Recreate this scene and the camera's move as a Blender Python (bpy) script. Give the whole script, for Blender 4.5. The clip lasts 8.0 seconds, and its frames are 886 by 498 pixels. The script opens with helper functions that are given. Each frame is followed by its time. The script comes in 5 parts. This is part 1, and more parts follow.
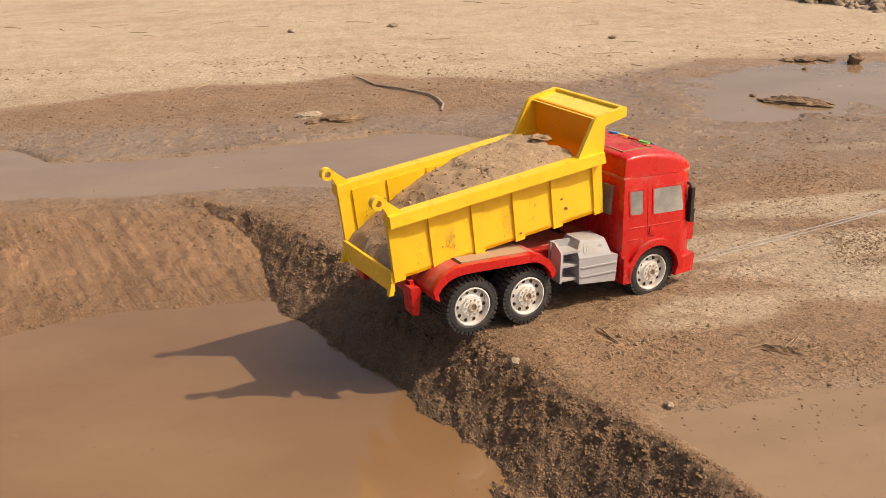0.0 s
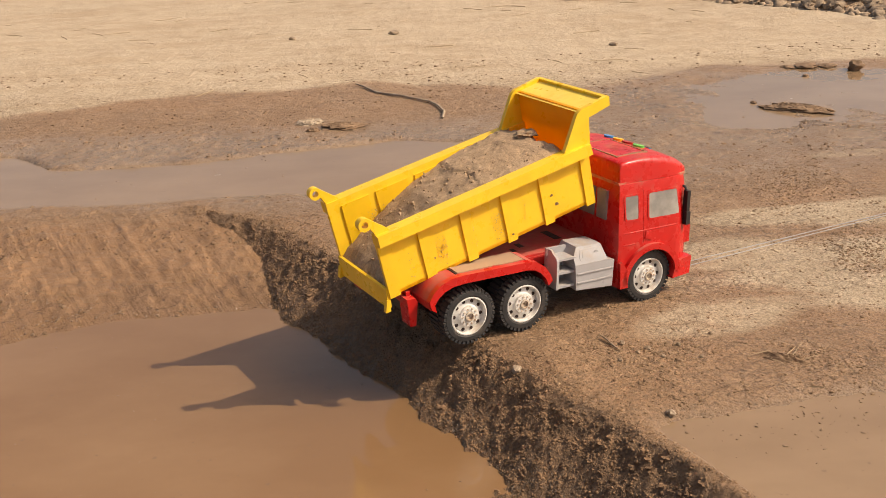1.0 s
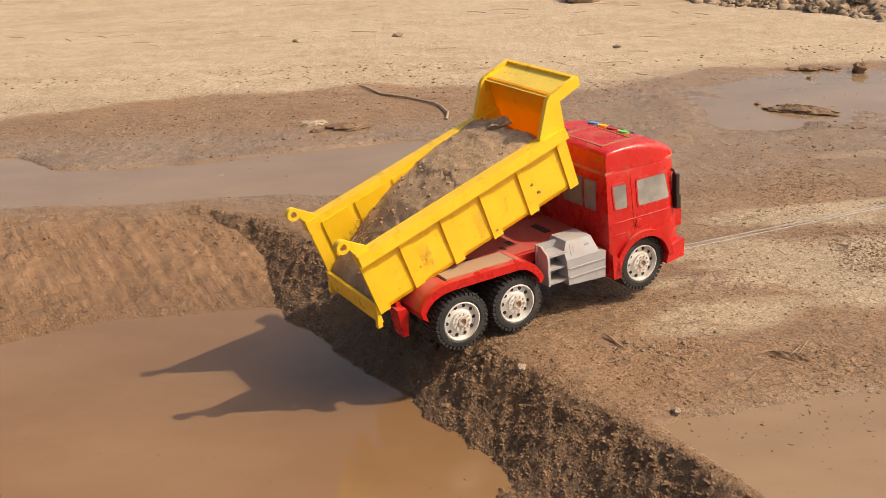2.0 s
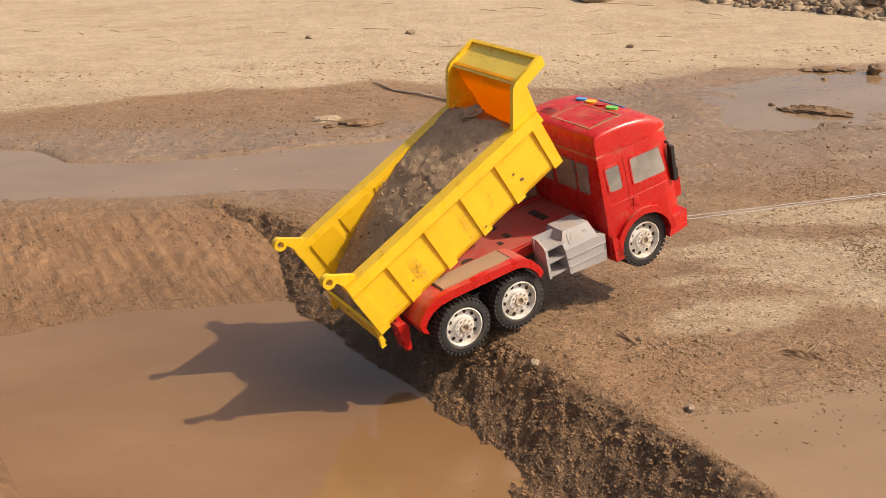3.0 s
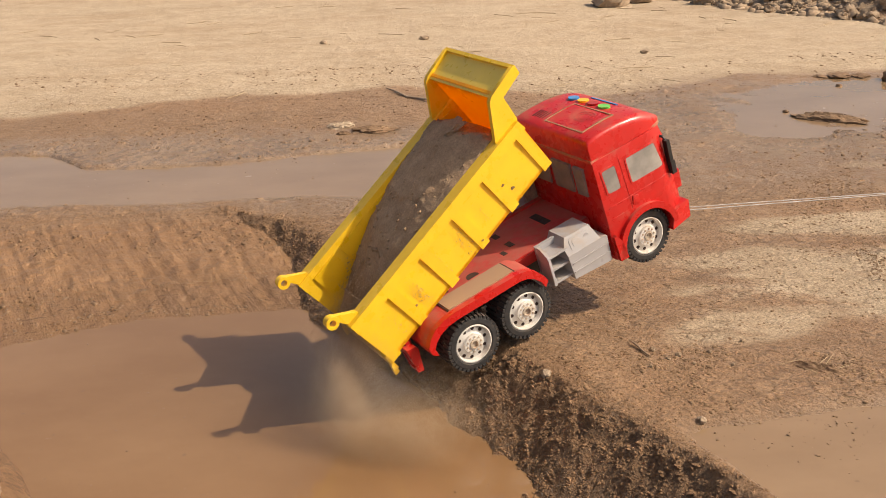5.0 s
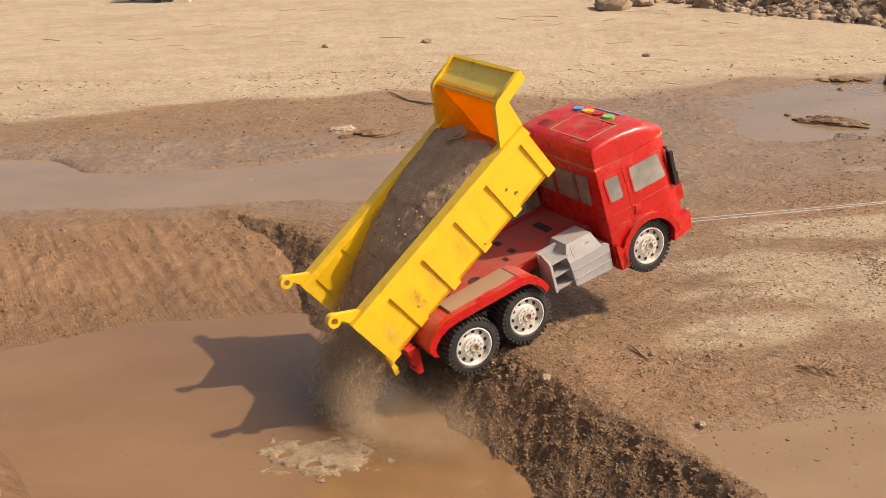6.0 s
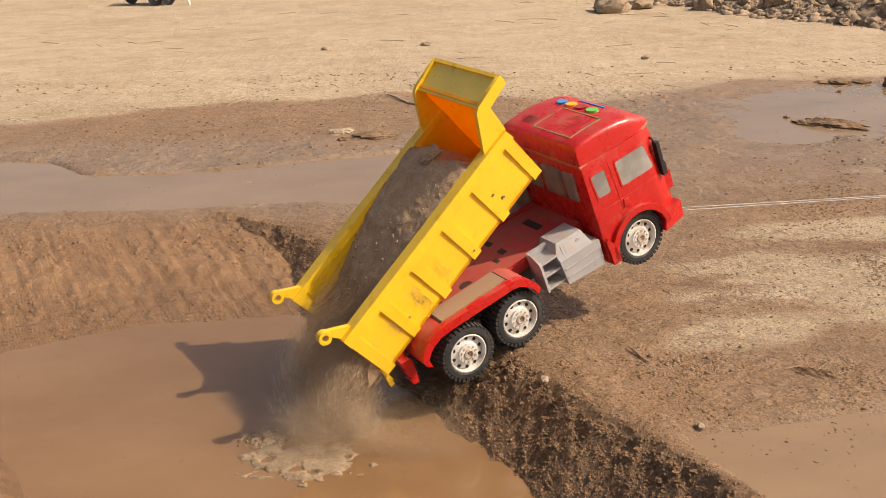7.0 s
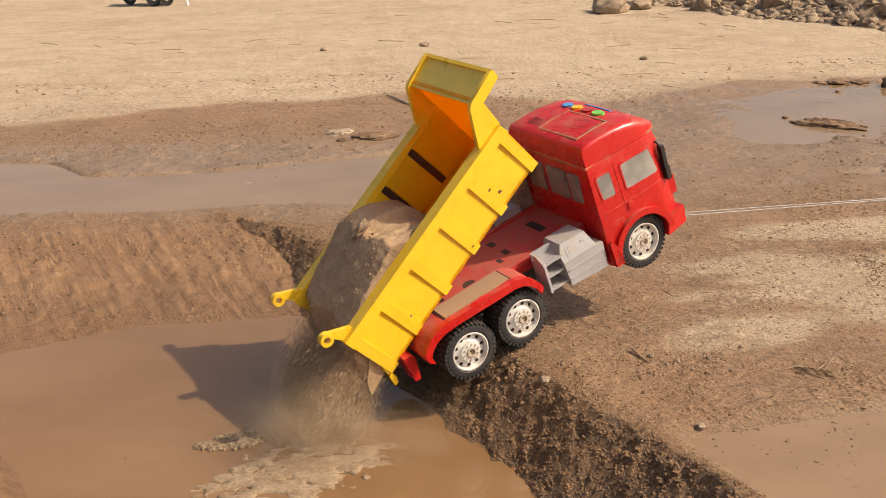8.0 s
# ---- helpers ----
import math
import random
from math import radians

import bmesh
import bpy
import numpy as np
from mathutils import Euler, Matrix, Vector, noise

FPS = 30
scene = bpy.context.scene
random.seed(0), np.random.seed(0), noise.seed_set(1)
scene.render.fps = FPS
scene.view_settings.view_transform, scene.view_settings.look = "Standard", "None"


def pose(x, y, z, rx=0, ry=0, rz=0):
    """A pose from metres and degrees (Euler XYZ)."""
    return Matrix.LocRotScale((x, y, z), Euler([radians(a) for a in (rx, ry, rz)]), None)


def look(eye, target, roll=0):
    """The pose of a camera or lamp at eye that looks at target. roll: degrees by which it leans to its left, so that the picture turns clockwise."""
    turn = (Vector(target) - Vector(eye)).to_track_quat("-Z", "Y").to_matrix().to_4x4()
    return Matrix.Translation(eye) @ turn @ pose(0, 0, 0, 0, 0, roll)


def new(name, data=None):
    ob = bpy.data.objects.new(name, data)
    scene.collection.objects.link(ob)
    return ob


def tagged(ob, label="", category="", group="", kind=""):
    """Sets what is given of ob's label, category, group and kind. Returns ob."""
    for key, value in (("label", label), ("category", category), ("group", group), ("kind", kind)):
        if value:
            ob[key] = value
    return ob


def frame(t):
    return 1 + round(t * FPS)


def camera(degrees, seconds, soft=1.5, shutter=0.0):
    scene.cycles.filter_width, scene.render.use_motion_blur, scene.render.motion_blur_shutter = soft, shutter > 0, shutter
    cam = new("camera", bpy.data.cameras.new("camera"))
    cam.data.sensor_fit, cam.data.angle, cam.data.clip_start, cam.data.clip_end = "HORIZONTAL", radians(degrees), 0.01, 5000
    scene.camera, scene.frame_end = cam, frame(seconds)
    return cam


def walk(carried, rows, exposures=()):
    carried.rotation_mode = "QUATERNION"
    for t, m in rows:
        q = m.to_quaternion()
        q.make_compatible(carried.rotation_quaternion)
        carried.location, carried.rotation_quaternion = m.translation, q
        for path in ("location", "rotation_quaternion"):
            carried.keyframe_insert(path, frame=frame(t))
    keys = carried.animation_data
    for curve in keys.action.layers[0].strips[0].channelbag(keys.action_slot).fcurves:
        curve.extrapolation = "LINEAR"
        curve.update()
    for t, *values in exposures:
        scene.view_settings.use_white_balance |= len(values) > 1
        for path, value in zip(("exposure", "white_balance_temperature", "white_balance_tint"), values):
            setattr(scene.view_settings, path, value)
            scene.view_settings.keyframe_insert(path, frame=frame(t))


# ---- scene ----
cam = camera(45.23, 8.0, soft=0.85, shutter=0.3)
walk(cam, [
    (0, pose(0.0100, 0.0010, 0.5408, 69.897, 2.098, -1.710)),
    (0.5, pose(0.0096, 0.0009, 0.5415, 70.034, 2.173, -1.710)),
    (1, pose(0.0092, 0.0005, 0.5431, 70.238, 2.193, -1.690)),
    (1.5, pose(0.0094, 0.0008, 0.5399, 70.495, 2.257, -1.680)),
    (3, pose(-0.0002, -0.0004, 0.5290, 70.497, 1.661, -0.863)),
    (3.5, pose(0.0002, 0.0003, 0.5319, 70.509, 1.714, -0.606)),
    (4, pose(-0.0023, -0.0012, 0.5337, 70.585, 1.673, -0.448)),
    (4.5, pose(-0.0003, -0.0009, 0.5364, 70.619, 1.733, -0.269)),
    (6, pose(0.0056, -0.0017, 0.5408, 70.805, 1.803, 0.049)),
    (6.5, pose(0.0081, -0.0010, 0.5396, 70.911, 1.849, 0.082)),
    (7, pose(0.0075, 0.0001, 0.5381, 70.980, 1.836, 0.030)),
    (7.5, pose(0.0067, -0.0018, 0.5388, 71.004, 1.862, -0.028)),
    (8, pose(0.0045, -0.0024, 0.5394, 70.994, 1.852, -0.086)),
], exposures=[(0.0, -0.06, 7300, 12), (8.0, -0.03, 7300, 12)])

# ---- world and sun ----
SUN_AZ, SUN_EL = radians(101.8), radians(46.0)
world = bpy.data.worlds.new("sky")
scene.world = world
world.use_nodes = True
wn = world.node_tree.nodes
wn.clear()
w_out = wn.new("ShaderNodeOutputWorld")
w_bg = wn.new("ShaderNodeBackground")
w_sky = wn.new("ShaderNodeTexSky")
w_sky.sky_type, w_sky.sun_disc = "NISHITA", False
w_sky.sun_elevation, w_sky.sun_rotation = SUN_EL, SUN_AZ
w_sky.dust_density, w_sky.air_density, w_sky.ozone_density = 5.0, 0.9, 1.0
w_bg.inputs["Strength"].default_value = 0.15
world.node_tree.links.new(w_sky.outputs[0], w_bg.inputs[0])
world.node_tree.links.new(w_bg.outputs[0], w_out.inputs[0])
sun_dir = Vector((math.sin(SUN_AZ) * math.cos(SUN_EL), math.cos(SUN_AZ) * math.cos(SUN_EL), math.sin(SUN_EL)))
sun = new("sun", bpy.data.lights.new("sun", "SUN"))
sun.data.energy, sun.data.angle, sun.data.color = 4.0, radians(0.6), (1.0, 0.91, 0.77)
sun.matrix_world = look(sun_dir * 20, (0, 0, 0))


# ---- materials ----
class Mat:
    """A node material under construction."""

    def __init__(self, name):
        self.m = bpy.data.materials.new(name)
        self.m.use_nodes = True
        self.n, self.l = self.m.node_tree.nodes, self.m.node_tree.links
        self.b = self.n["Principled BSDF"]
        self.co = self.n.new("ShaderNodeTexCoord").outputs["Object"]

    def set(self, **kw):
        for k, val in kw.items():
            self.b.inputs[k.replace("_", " ")].default_value = val
        return self

    def noise(self, scale, detail=4.0, rough=0.6, vec=None, stretch=None, kind="fac"):
        nd = self.n.new("ShaderNodeTexNoise")
        nd.inputs["Scale"].default_value, nd.inputs["Detail"].default_value = scale, detail
        nd.inputs["Roughness"].default_value = rough
        src = vec or self.co
        if stretch:
            mp = self.n.new("ShaderNodeMapping")
            mp.inputs["Scale"].default_value = stretch
            self.l.new(src, mp.inputs["Vector"])
            src = mp.outputs[0]
        self.l.new(src, nd.inputs["Vector"])
        return nd.outputs[0]

    def voronoi(self, scale, feature="F1"):
        nd = self.n.new("ShaderNodeTexVoronoi")
        nd.feature = feature
        nd.inputs["Scale"].default_value = scale
        self.l.new(self.co, nd.inputs["Vector"])
        return nd.outputs["Distance"]

    def ramp(self, src, stops):
        nd = self.n.new("ShaderNodeValToRGB")
        els = nd.color_ramp.elements
        while len(els) < len(stops):
            els.new(0.5)
        for e, (p, c) in zip(els, stops):
            e.position, e.color = p, (*c, 1) if len(c) == 3 else c
        self.l.new(src, nd.inputs[0])
        return nd.outputs[0]

    def mix(self, fac, a, b, mode="MIX"):
        nd = self.n.new("ShaderNodeMix")
        nd.data_type, nd.blend_type = "RGBA", mode
        for sock, val in ((nd.inputs["Factor"], fac), (nd.inputs[6], a), (nd.inputs[7], b)):
            if isinstance(val, (int, float)):
                sock.default_value = val
            elif isinstance(val, tuple):
                sock.default_value = (*val, 1)
            else:
                self.l.new(val, sock)
        return nd.outputs[2]

    def math(self, op, a, b=0.0, clamp=False):
        nd = self.n.new("ShaderNodeMath")
        nd.operation, nd.use_clamp = op, clamp
        for sock, val in zip(nd.inputs, (a, b)):
            if isinstance(val, (int, float)):
                sock.default_value = val
            else:
                self.l.new(val, sock)
        return nd.outputs[0]

    def attr(self, name):
        nd = self.n.new("ShaderNodeAttribute")
        nd.attribute_name = name
        return nd.outputs["Fac"]

    def normal_z(self):
        nd = self.n.new("ShaderNodeNewGeometry")
        sp = self.n.new("ShaderNodeSeparateXYZ")
        self.l.new(nd.outputs["Normal"], sp.inputs[0])
        return sp.outputs[2]

    def color(self, src):
        self.l.new(src, self.b.inputs["Base Color"])
        return self

    def rough(self, src):
        self.l.new(src, self.b.inputs["Roughness"])
        return self

    def bump(self, src, strength=0.4, dist=0.002):
        nd = self.n.new("ShaderNodeBump")
        nd.inputs["Strength"].default_value, nd.inputs["Distance"].default_value = strength, dist
        self.l.new(src, nd.inputs["Height"])
        last = self.b.inputs["Normal"]
        if last.is_linked:
            self.l.new(last.links[0].from_socket, nd.inputs["Normal"])
        self.l.new(nd.outputs[0], last)
        return self


def plastic(name, col, dirt=0.35, rough=0.38, dust=(0.36, 0.26, 0.17), spread=0.56, glow=None, share=0.42):
    """Moulded toy plastic with fine scratches and dried mud dust that gathers on faces that look up."""
    m = Mat(name)
    tone = m.mix(m.ramp(m.noise(26, 3), [(0.3, (0.0,) * 3), (0.75, (1.0,) * 3)]), col, tuple(c * 0.86 for c in col))
    up = m.math("MULTIPLY", m.math("MAXIMUM", m.normal_z(), 0.0), 0.16)
    specks = m.ramp(m.math("ADD", m.noise(38, 8, 0.7), up), [(spread, (0.0,) * 3), (spread + 0.17, (1.0,) * 3)])
    m.color(m.mix(m.math("MULTIPLY", specks, dirt), tone, dust))
    m.rough(m.math("ADD", m.math("MULTIPLY", specks, 0.4), m.math("MULTIPLY", m.noise(60, 3), rough * 1.9), True))
    m.bump(m.noise(420, 2), 0.06, 0.0006)
    m.bump(specks, 0.12, 0.0006)
    if glow:  # thin moulded walls let some light through
        tr, mx = m.n.new("ShaderNodeBsdfTranslucent"), m.n.new("ShaderNodeMixShader")
        tr.inputs["Color"].default_value = (*glow, 1)
        mx.inputs[0].default_value = share
        m.l.new(m.b.outputs[0], mx.inputs[1])
        m.l.new(tr.outputs[0], mx.inputs[2])
        m.l.new(mx.outputs[0], m.n["Material Output"].inputs[0])
    return m.m


YELLOW = plastic("yellow_plastic", (0.96, 0.6, 0.034), 0.16, 0.36, (0.6, 0.4, 0.17), 0.74)
YELLOW_WALL = plastic("yellow_plastic_wall", (0.95, 0.6, 0.024), 0.5, 0.4, (0.46, 0.28, 0.1), 0.66, (1.0, 0.5, 0.02), 0.15)
# soiled, and deeper orange to stand in for light bouncing inside the bed
YELLOW_IN = plastic("yellow_plastic_soiled_shade", (0.95, 0.55, 0.018), 0.5, 0.42, (0.42, 0.24, 0.1), 0.64, glow=(1.0, 0.46, 0.02))
# paler yellow brightens, in colour, the guard plate that the sun only grazes
YELLOW_TOP = plastic("yellow_plastic_sunlit", (0.97, 0.68, 0.1), 0.25, 0.38, (0.8, 0.56, 0.22), 0.7)
RED = plastic("red_plastic", (0.56, 0.016, 0.014), 0.4, 0.3, (0.42, 0.2, 0.14), 0.6)
RED_DECK = plastic("red_plastic_dusty", (0.55, 0.03, 0.026), 0.42, 0.5, (0.33, 0.2, 0.14), 0.5)
DUSTY = plastic("dust_coated_red", (0.4, 0.06, 0.04), 0.95, 0.8, (0.37, 0.25, 0.155), 0.33)
SEAM = plastic("dusty_seam", (0.55, 0.03, 0.022), 0.85, 0.5, (0.45, 0.29, 0.18), 0.42)
GREY = plastic("grey_plastic", (0.4, 0.39, 0.4), 0.5, 0.5, (0.4, 0.3, 0.2), 0.56)
FILTER = plastic("dust_caked_plastic", (0.2, 0.16, 0.13), 0.9, 0.7, (0.46, 0.35, 0.24), 0.4)
BLACK = plastic("black_plastic", (0.02, 0.02, 0.021), 0.3, 0.45, (0.2, 0.14, 0.1), 0.6)
RUBBER = plastic("tyre_rubber", (0.03, 0.03, 0.032), 0.3, 0.7, (0.2, 0.15, 0.11), 0.53)
RIM = plastic("cream_rim_plastic", (0.75, 0.73, 0.69), 0.6, 0.42, (0.36, 0.25, 0.16), 0.55)
HUB = plastic("muddy_rim_plastic", (0.54, 0.46, 0.37), 0.7, 0.5, (0.34, 0.22, 0.14), 0.5)
BLUE_B = plastic("blue_button", (0.03, 0.3, 0.72), 0.3, 0.35)
AMBER_B = plastic("amber_button", (0.9, 0.5, 0.03), 0.3, 0.35)
RED_B = plastic("dark_red_button", (0.4, 0.012, 0.02), 0.2, 0.35)
GREEN_B = plastic("green_button", (0.13, 0.62, 0.1), 0.3, 0.35)
HOLE = plastic("dark_slot", (0.035, 0.018, 0.015), 0.4, 0.7, (0.12, 0.08, 0.05))
STRIP = plastic("dark_wall_strip", (0.07, 0.03, 0.02), 0.4, 0.6, (0.2, 0.12, 0.07))


def pane_material():
    m = Mat("smoked_pane")
    haze = m.ramp(m.noise(24, 5), [(0.35, (0.2, 0.19, 0.18)), (0.7, (0.42, 0.39, 0.35))])
    m.color(haze).set(Roughness=0.2, IOR=1.45)
    m.bump(m.noise(14, 2), 0.1, 0.002)
    return m.m


PANE = pane_material()


def ground_material():
    """Trodden sandy earth: pale where dry, brown and glossy where wet; attributes give wetness, sheen, churned mud and raked clay."""
    m = Mat("sandy_earth")
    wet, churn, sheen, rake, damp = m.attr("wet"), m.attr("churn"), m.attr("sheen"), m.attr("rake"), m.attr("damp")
    loose = m.math("SUBTRACT", 1.0, m.math("MULTIPLY", m.attr("calm"), 0.5))
    big = m.noise(1.7, 6, 0.62)
    mid = m.noise(14, 8, 0.68)
    fine = m.noise(150, 6, 0.72)
    streak = m.noise(4.2, 9, 0.66, stretch=(0.55, 1.7, 1))
    dry = m.ramp(mid, [(0.28, (0.36, 0.255, 0.158)), (0.5, (0.49, 0.37, 0.247)), (0.72, (0.58, 0.455, 0.322))])
    dry = m.mix(m.ramp(streak, [(0.5, (0.0,) * 3), (0.66, (0.62,) * 3)]), dry, (0.42, 0.295, 0.18))
    dry = m.mix(m.ramp(big, [(0.35, (0.0,) * 3), (0.7, (0.4,) * 3)]), dry, (0.61, 0.495, 0.355))
    mud = m.ramp(mid, [(0.28, (0.22, 0.128, 0.066)), (0.5, (0.335, 0.204, 0.112)), (0.74, (0.43, 0.275, 0.16))])
    mud = m.mix(m.ramp(m.noise(4.2, 5, 0.6), [(0.42, (0.0,) * 3), (0.68, (0.55,) * 3)]), mud, (0.36, 0.2, 0.1))
    slick = m.ramp(m.noise(6, 6, 0.6), [(0.3, (0.24, 0.158, 0.1)), (0.7, (0.34, 0.235, 0.153))])
    dark = m.ramp(m.noise(42, 7, 0.7), [(0.3, (0.17, 0.094, 0.047)), (0.7, (0.33, 0.192, 0.102))])
    clay = m.ramp(mid, [(0.28, (0.23, 0.125, 0.06)), (0.72, (0.36, 0.206, 0.106))])
    edge = m.math("ADD", wet, m.math("MULTIPLY", m.math("SUBTRACT", mid, 0.5), 0.9))
    w = m.ramp(edge, [(0.24, (0.0,) * 3), (0.72, (1.0,) * 3)])
    c = m.mix(w, dry, mud)
    sh = m.math("MULTIPLY", sheen, m.ramp(m.noise(9, 6, 0.65), [(0.33, (0.35,) * 3), (0.55, (1.0,) * 3)]), True)
    c = m.mix(sh, c, slick)
    c = m.mix(rake, c, clay)
    c = m.mix(m.math("MULTIPLY", churn, 0.9, True), c, dark)
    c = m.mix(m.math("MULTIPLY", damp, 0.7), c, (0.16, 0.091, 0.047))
    grains = m.ramp(m.noise(260, 5, 0.75), [(0.33, (0.36,) * 3), (0.5, (0.88,) * 3), (0.68, (1.26,) * 3)])
    specks = m.ramp(m.noise(75, 5, 0.7), [(0.32, (0.36,) * 3), (0.40, (1.0,) * 3)])
    c = m.mix(m.math("SUBTRACT", 0.85, m.math("MULTIPLY", m.math("MAXIMUM", sh, rake), 0.5)), c, grains, "MULTIPLY")
    c = m.mix(0.8, c, specks, "MULTIPLY")
    gloss = m.math("MULTIPLY", m.math("ADD", w, rake, True), m.math("MULTIPLY", m.math("SUBTRACT", 1.0, m.math("MULTIPLY", churn, 0.5)), 0.36))
    r = m.math("SUBTRACT", 0.93, m.math("MULTIPLY", gloss, m.math("ADD", mid, 0.45)), True)
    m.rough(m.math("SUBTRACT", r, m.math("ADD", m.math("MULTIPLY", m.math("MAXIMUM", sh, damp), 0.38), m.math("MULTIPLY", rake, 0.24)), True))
    turn = m.n.new("ShaderNodeMapping")
    turn.inputs["Rotation"].default_value = (0, 0, radians(-28.5))
    m.l.new(m.co, turn.inputs["Vector"])
    comb = m.noise(60, 5, 0.7, vec=turn.outputs[0], stretch=(1.6, 0.13, 1))
    m.bump(m.math("MULTIPLY", comb, rake), 0.65, 0.010)
    m.bump(mid, 0.35, 0.012)
    crack = m.n.new("ShaderNodeTexVoronoi")
    crack.feature = "DISTANCE_TO_EDGE"
    crack.inputs["Scale"].default_value = 46
    warp = m.n.new("ShaderNodeVectorMath")
    warp.operation = "MULTIPLY_ADD"
    wn2 = m.n.new("ShaderNodeTexNoise")
    wn2.inputs["Scale"].default_value, wn2.inputs["Detail"].default_value = 26, 5
    m.l.new(m.co, wn2.inputs["Vector"])
    m.l.new(wn2.outputs["Color"], warp.inputs[0])
    warp.inputs[1].default_value = (0.045, 0.045, 0.045)
    m.l.new(m.co, warp.inputs[2])
    m.l.new(warp.outputs[0], crack.inputs["Vector"])
    lines = m.ramp(crack.outputs["Distance"], [(0.0, (0.0,) * 3), (0.10, (1.0,) * 3)])
    where = m.ramp(m.noise(7, 4, 0.6), [(0.42, (0.0,) * 3), (0.58, (1.0,) * 3)])
    still = m.math("SUBTRACT", 1.0, m.math("MAXIMUM", sh, rake), True)
    m.bump(m.math("MULTIPLY", m.math("MULTIPLY", lines, where), still), 0.4, 0.004)
    gaps = m.math("MULTIPLY", m.math("MULTIPLY", m.math("SUBTRACT", 1.0, lines), where), m.math("MULTIPLY", m.math("MULTIPLY", still, loose), 0.55))
    m.color(m.mix(gaps, c, (0.13, 0.078, 0.043)))
    m.bump(m.math("MULTIPLY", m.noise(70, 7, 0.74), m.math("MULTIPLY", loose, m.math("ADD", still, 0.25, True))), 0.7, 0.009)
    m.bump(m.math("MULTIPLY", fine, loose), 0.8, 0.0036)
    m.bump(m.math("MULTIPLY", m.noise(120, 6, 0.75), churn), 0.8, 0.008)
    m.bump(m.noise(520, 3), 0.4, 0.0009)
    return m.m


GROUND = ground_material()


def soil_material(name, dark, light, scale=1.0):
    m = Mat(name)
    mid = m.noise(45 * scale, 7, 0.68)
    fine = m.noise(420 * scale, 4, 0.65)
    c = m.ramp(mid, [(0.3, dark), (0.7, light)])
    c = m.mix(0.7, c, m.ramp(fine, [(0.3, (0.6,) * 3), (0.7, (1.3,) * 3)]), "MULTIPLY")
    m.color(c).set(Roughness=0.95)
    m.bump(mid, 0.5, 0.004)
    m.bump(fine, 0.7, 0.0014)
    return m.m


LOAD = soil_material("loose_damp_sand", (0.33, 0.213, 0.12), (0.49, 0.33, 0.198))
DUST = soil_material("falling_grit", (0.5, 0.365, 0.235), (0.68, 0.53, 0.37))
CLOD = soil_material("dry_clod", (0.2, 0.14, 0.09), (0.42, 0.31, 0.21), 0.5)
CRUMB = soil_material("mud_crumb", (0.13, 0.076, 0.042), (0.3, 0.19, 0.112))
MUDC = soil_material("trodden_crumb", (0.15, 0.09, 0.049), (0.33, 0.208, 0.12))
BANK = soil_material("wet_clod", (0.155, 0.088, 0.046), (0.29, 0.171, 0.092))
FLOAT = soil_material("floating_silt", (0.206, 0.133, 0.077), (0.361, 0.267, 0.172), 0.7)
STRAW = soil_material("dry_straw", (0.34, 0.24, 0.14), (0.55, 0.42, 0.27))
TWIG = soil_material("dry_twig", (0.3, 0.21, 0.14), (0.55, 0.44, 0.32))
STONE = soil_material("pale_stone", (0.3, 0.22, 0.15), (0.5, 0.39, 0.28))


def water_material(name, deep, shallow, ripple):
    """Silty standing water: the silt scatters light just under a smooth skin."""
    m = Mat(name)
    c = m.ramp(m.noise(3.2, 5, 0.6, stretch=(1, 1.6, 1)), [(0.35, deep), (0.7, shallow)])
    c = m.mix(m.ramp(m.noise(90, 2, 0.5), [(0.72, (0.0,) * 3), (0.76, (0.5,) * 3)]), c, (0.17, 0.11, 0.07))
    m.color(c).set(IOR=1.4, Roughness=0.012)
    m.bump(m.noise(7, 3, 0.5), ripple, 0.003)
    return m.m


POND = water_material("silty_pond_water", (0.215, 0.12, 0.058), (0.262, 0.154, 0.079), 0.012)
PUDDLE = water_material("puddle_water", (0.245, 0.158, 0.09), (0.3, 0.198, 0.116), 0.02)


# ---- mesh helpers ----
def mesh_of(name, bm, material, smooth=35):
    me = bpy.data.meshes.new(name)
    bmesh.ops.recalc_face_normals(bm, faces=bm.faces)
    for fc in bm.faces:
        fc.smooth = True
    bm.to_mesh(me)
    bm.free()
    me.materials.append(material)
    me.set_sharp_from_angle(angle=radians(smooth))
    return me


def part(name, bm, material, parent, label="", smooth=35):
    """Links a bmesh as one mesh object under a thing or under a part."""
    ob = new(name, mesh_of(name, bm, material, smooth))
    ob.parent = parent
    return tagged(ob, label)


def thing(name, bm, material, label, category, group="", kind="", smooth=35):
    return tagged(new(name, mesh_of(name, bm, material, smooth)), label, category, group, kind)


def bevel(bm, width, segments=2, angle=25):
    edges = [e for e in bm.edges if len(e.link_faces) == 2 and e.calc_face_angle(0) > radians(angle)]
    if edges:
        bmesh.ops.bevel(bm, geom=edges, offset=width, segments=segments, profile=0.6, affect="EDGES", clamp_overlap=True)
    return bm


def box(x0, x1, y0, y1, z0, z1, bm=None):
    bm = bm or bmesh.new()
    vs = [bm.verts.new((x, y, z)) for x in (x0, x1) for y in (y0, y1) for z in (z0, z1)]
    for q in ((0, 1, 3, 2), (4, 6, 7, 5), (0, 4, 5, 1), (2, 3, 7, 6), (0, 2, 6, 4), (1, 5, 7, 3)):
        bm.faces.new([vs[i] for i in q])
    return bm


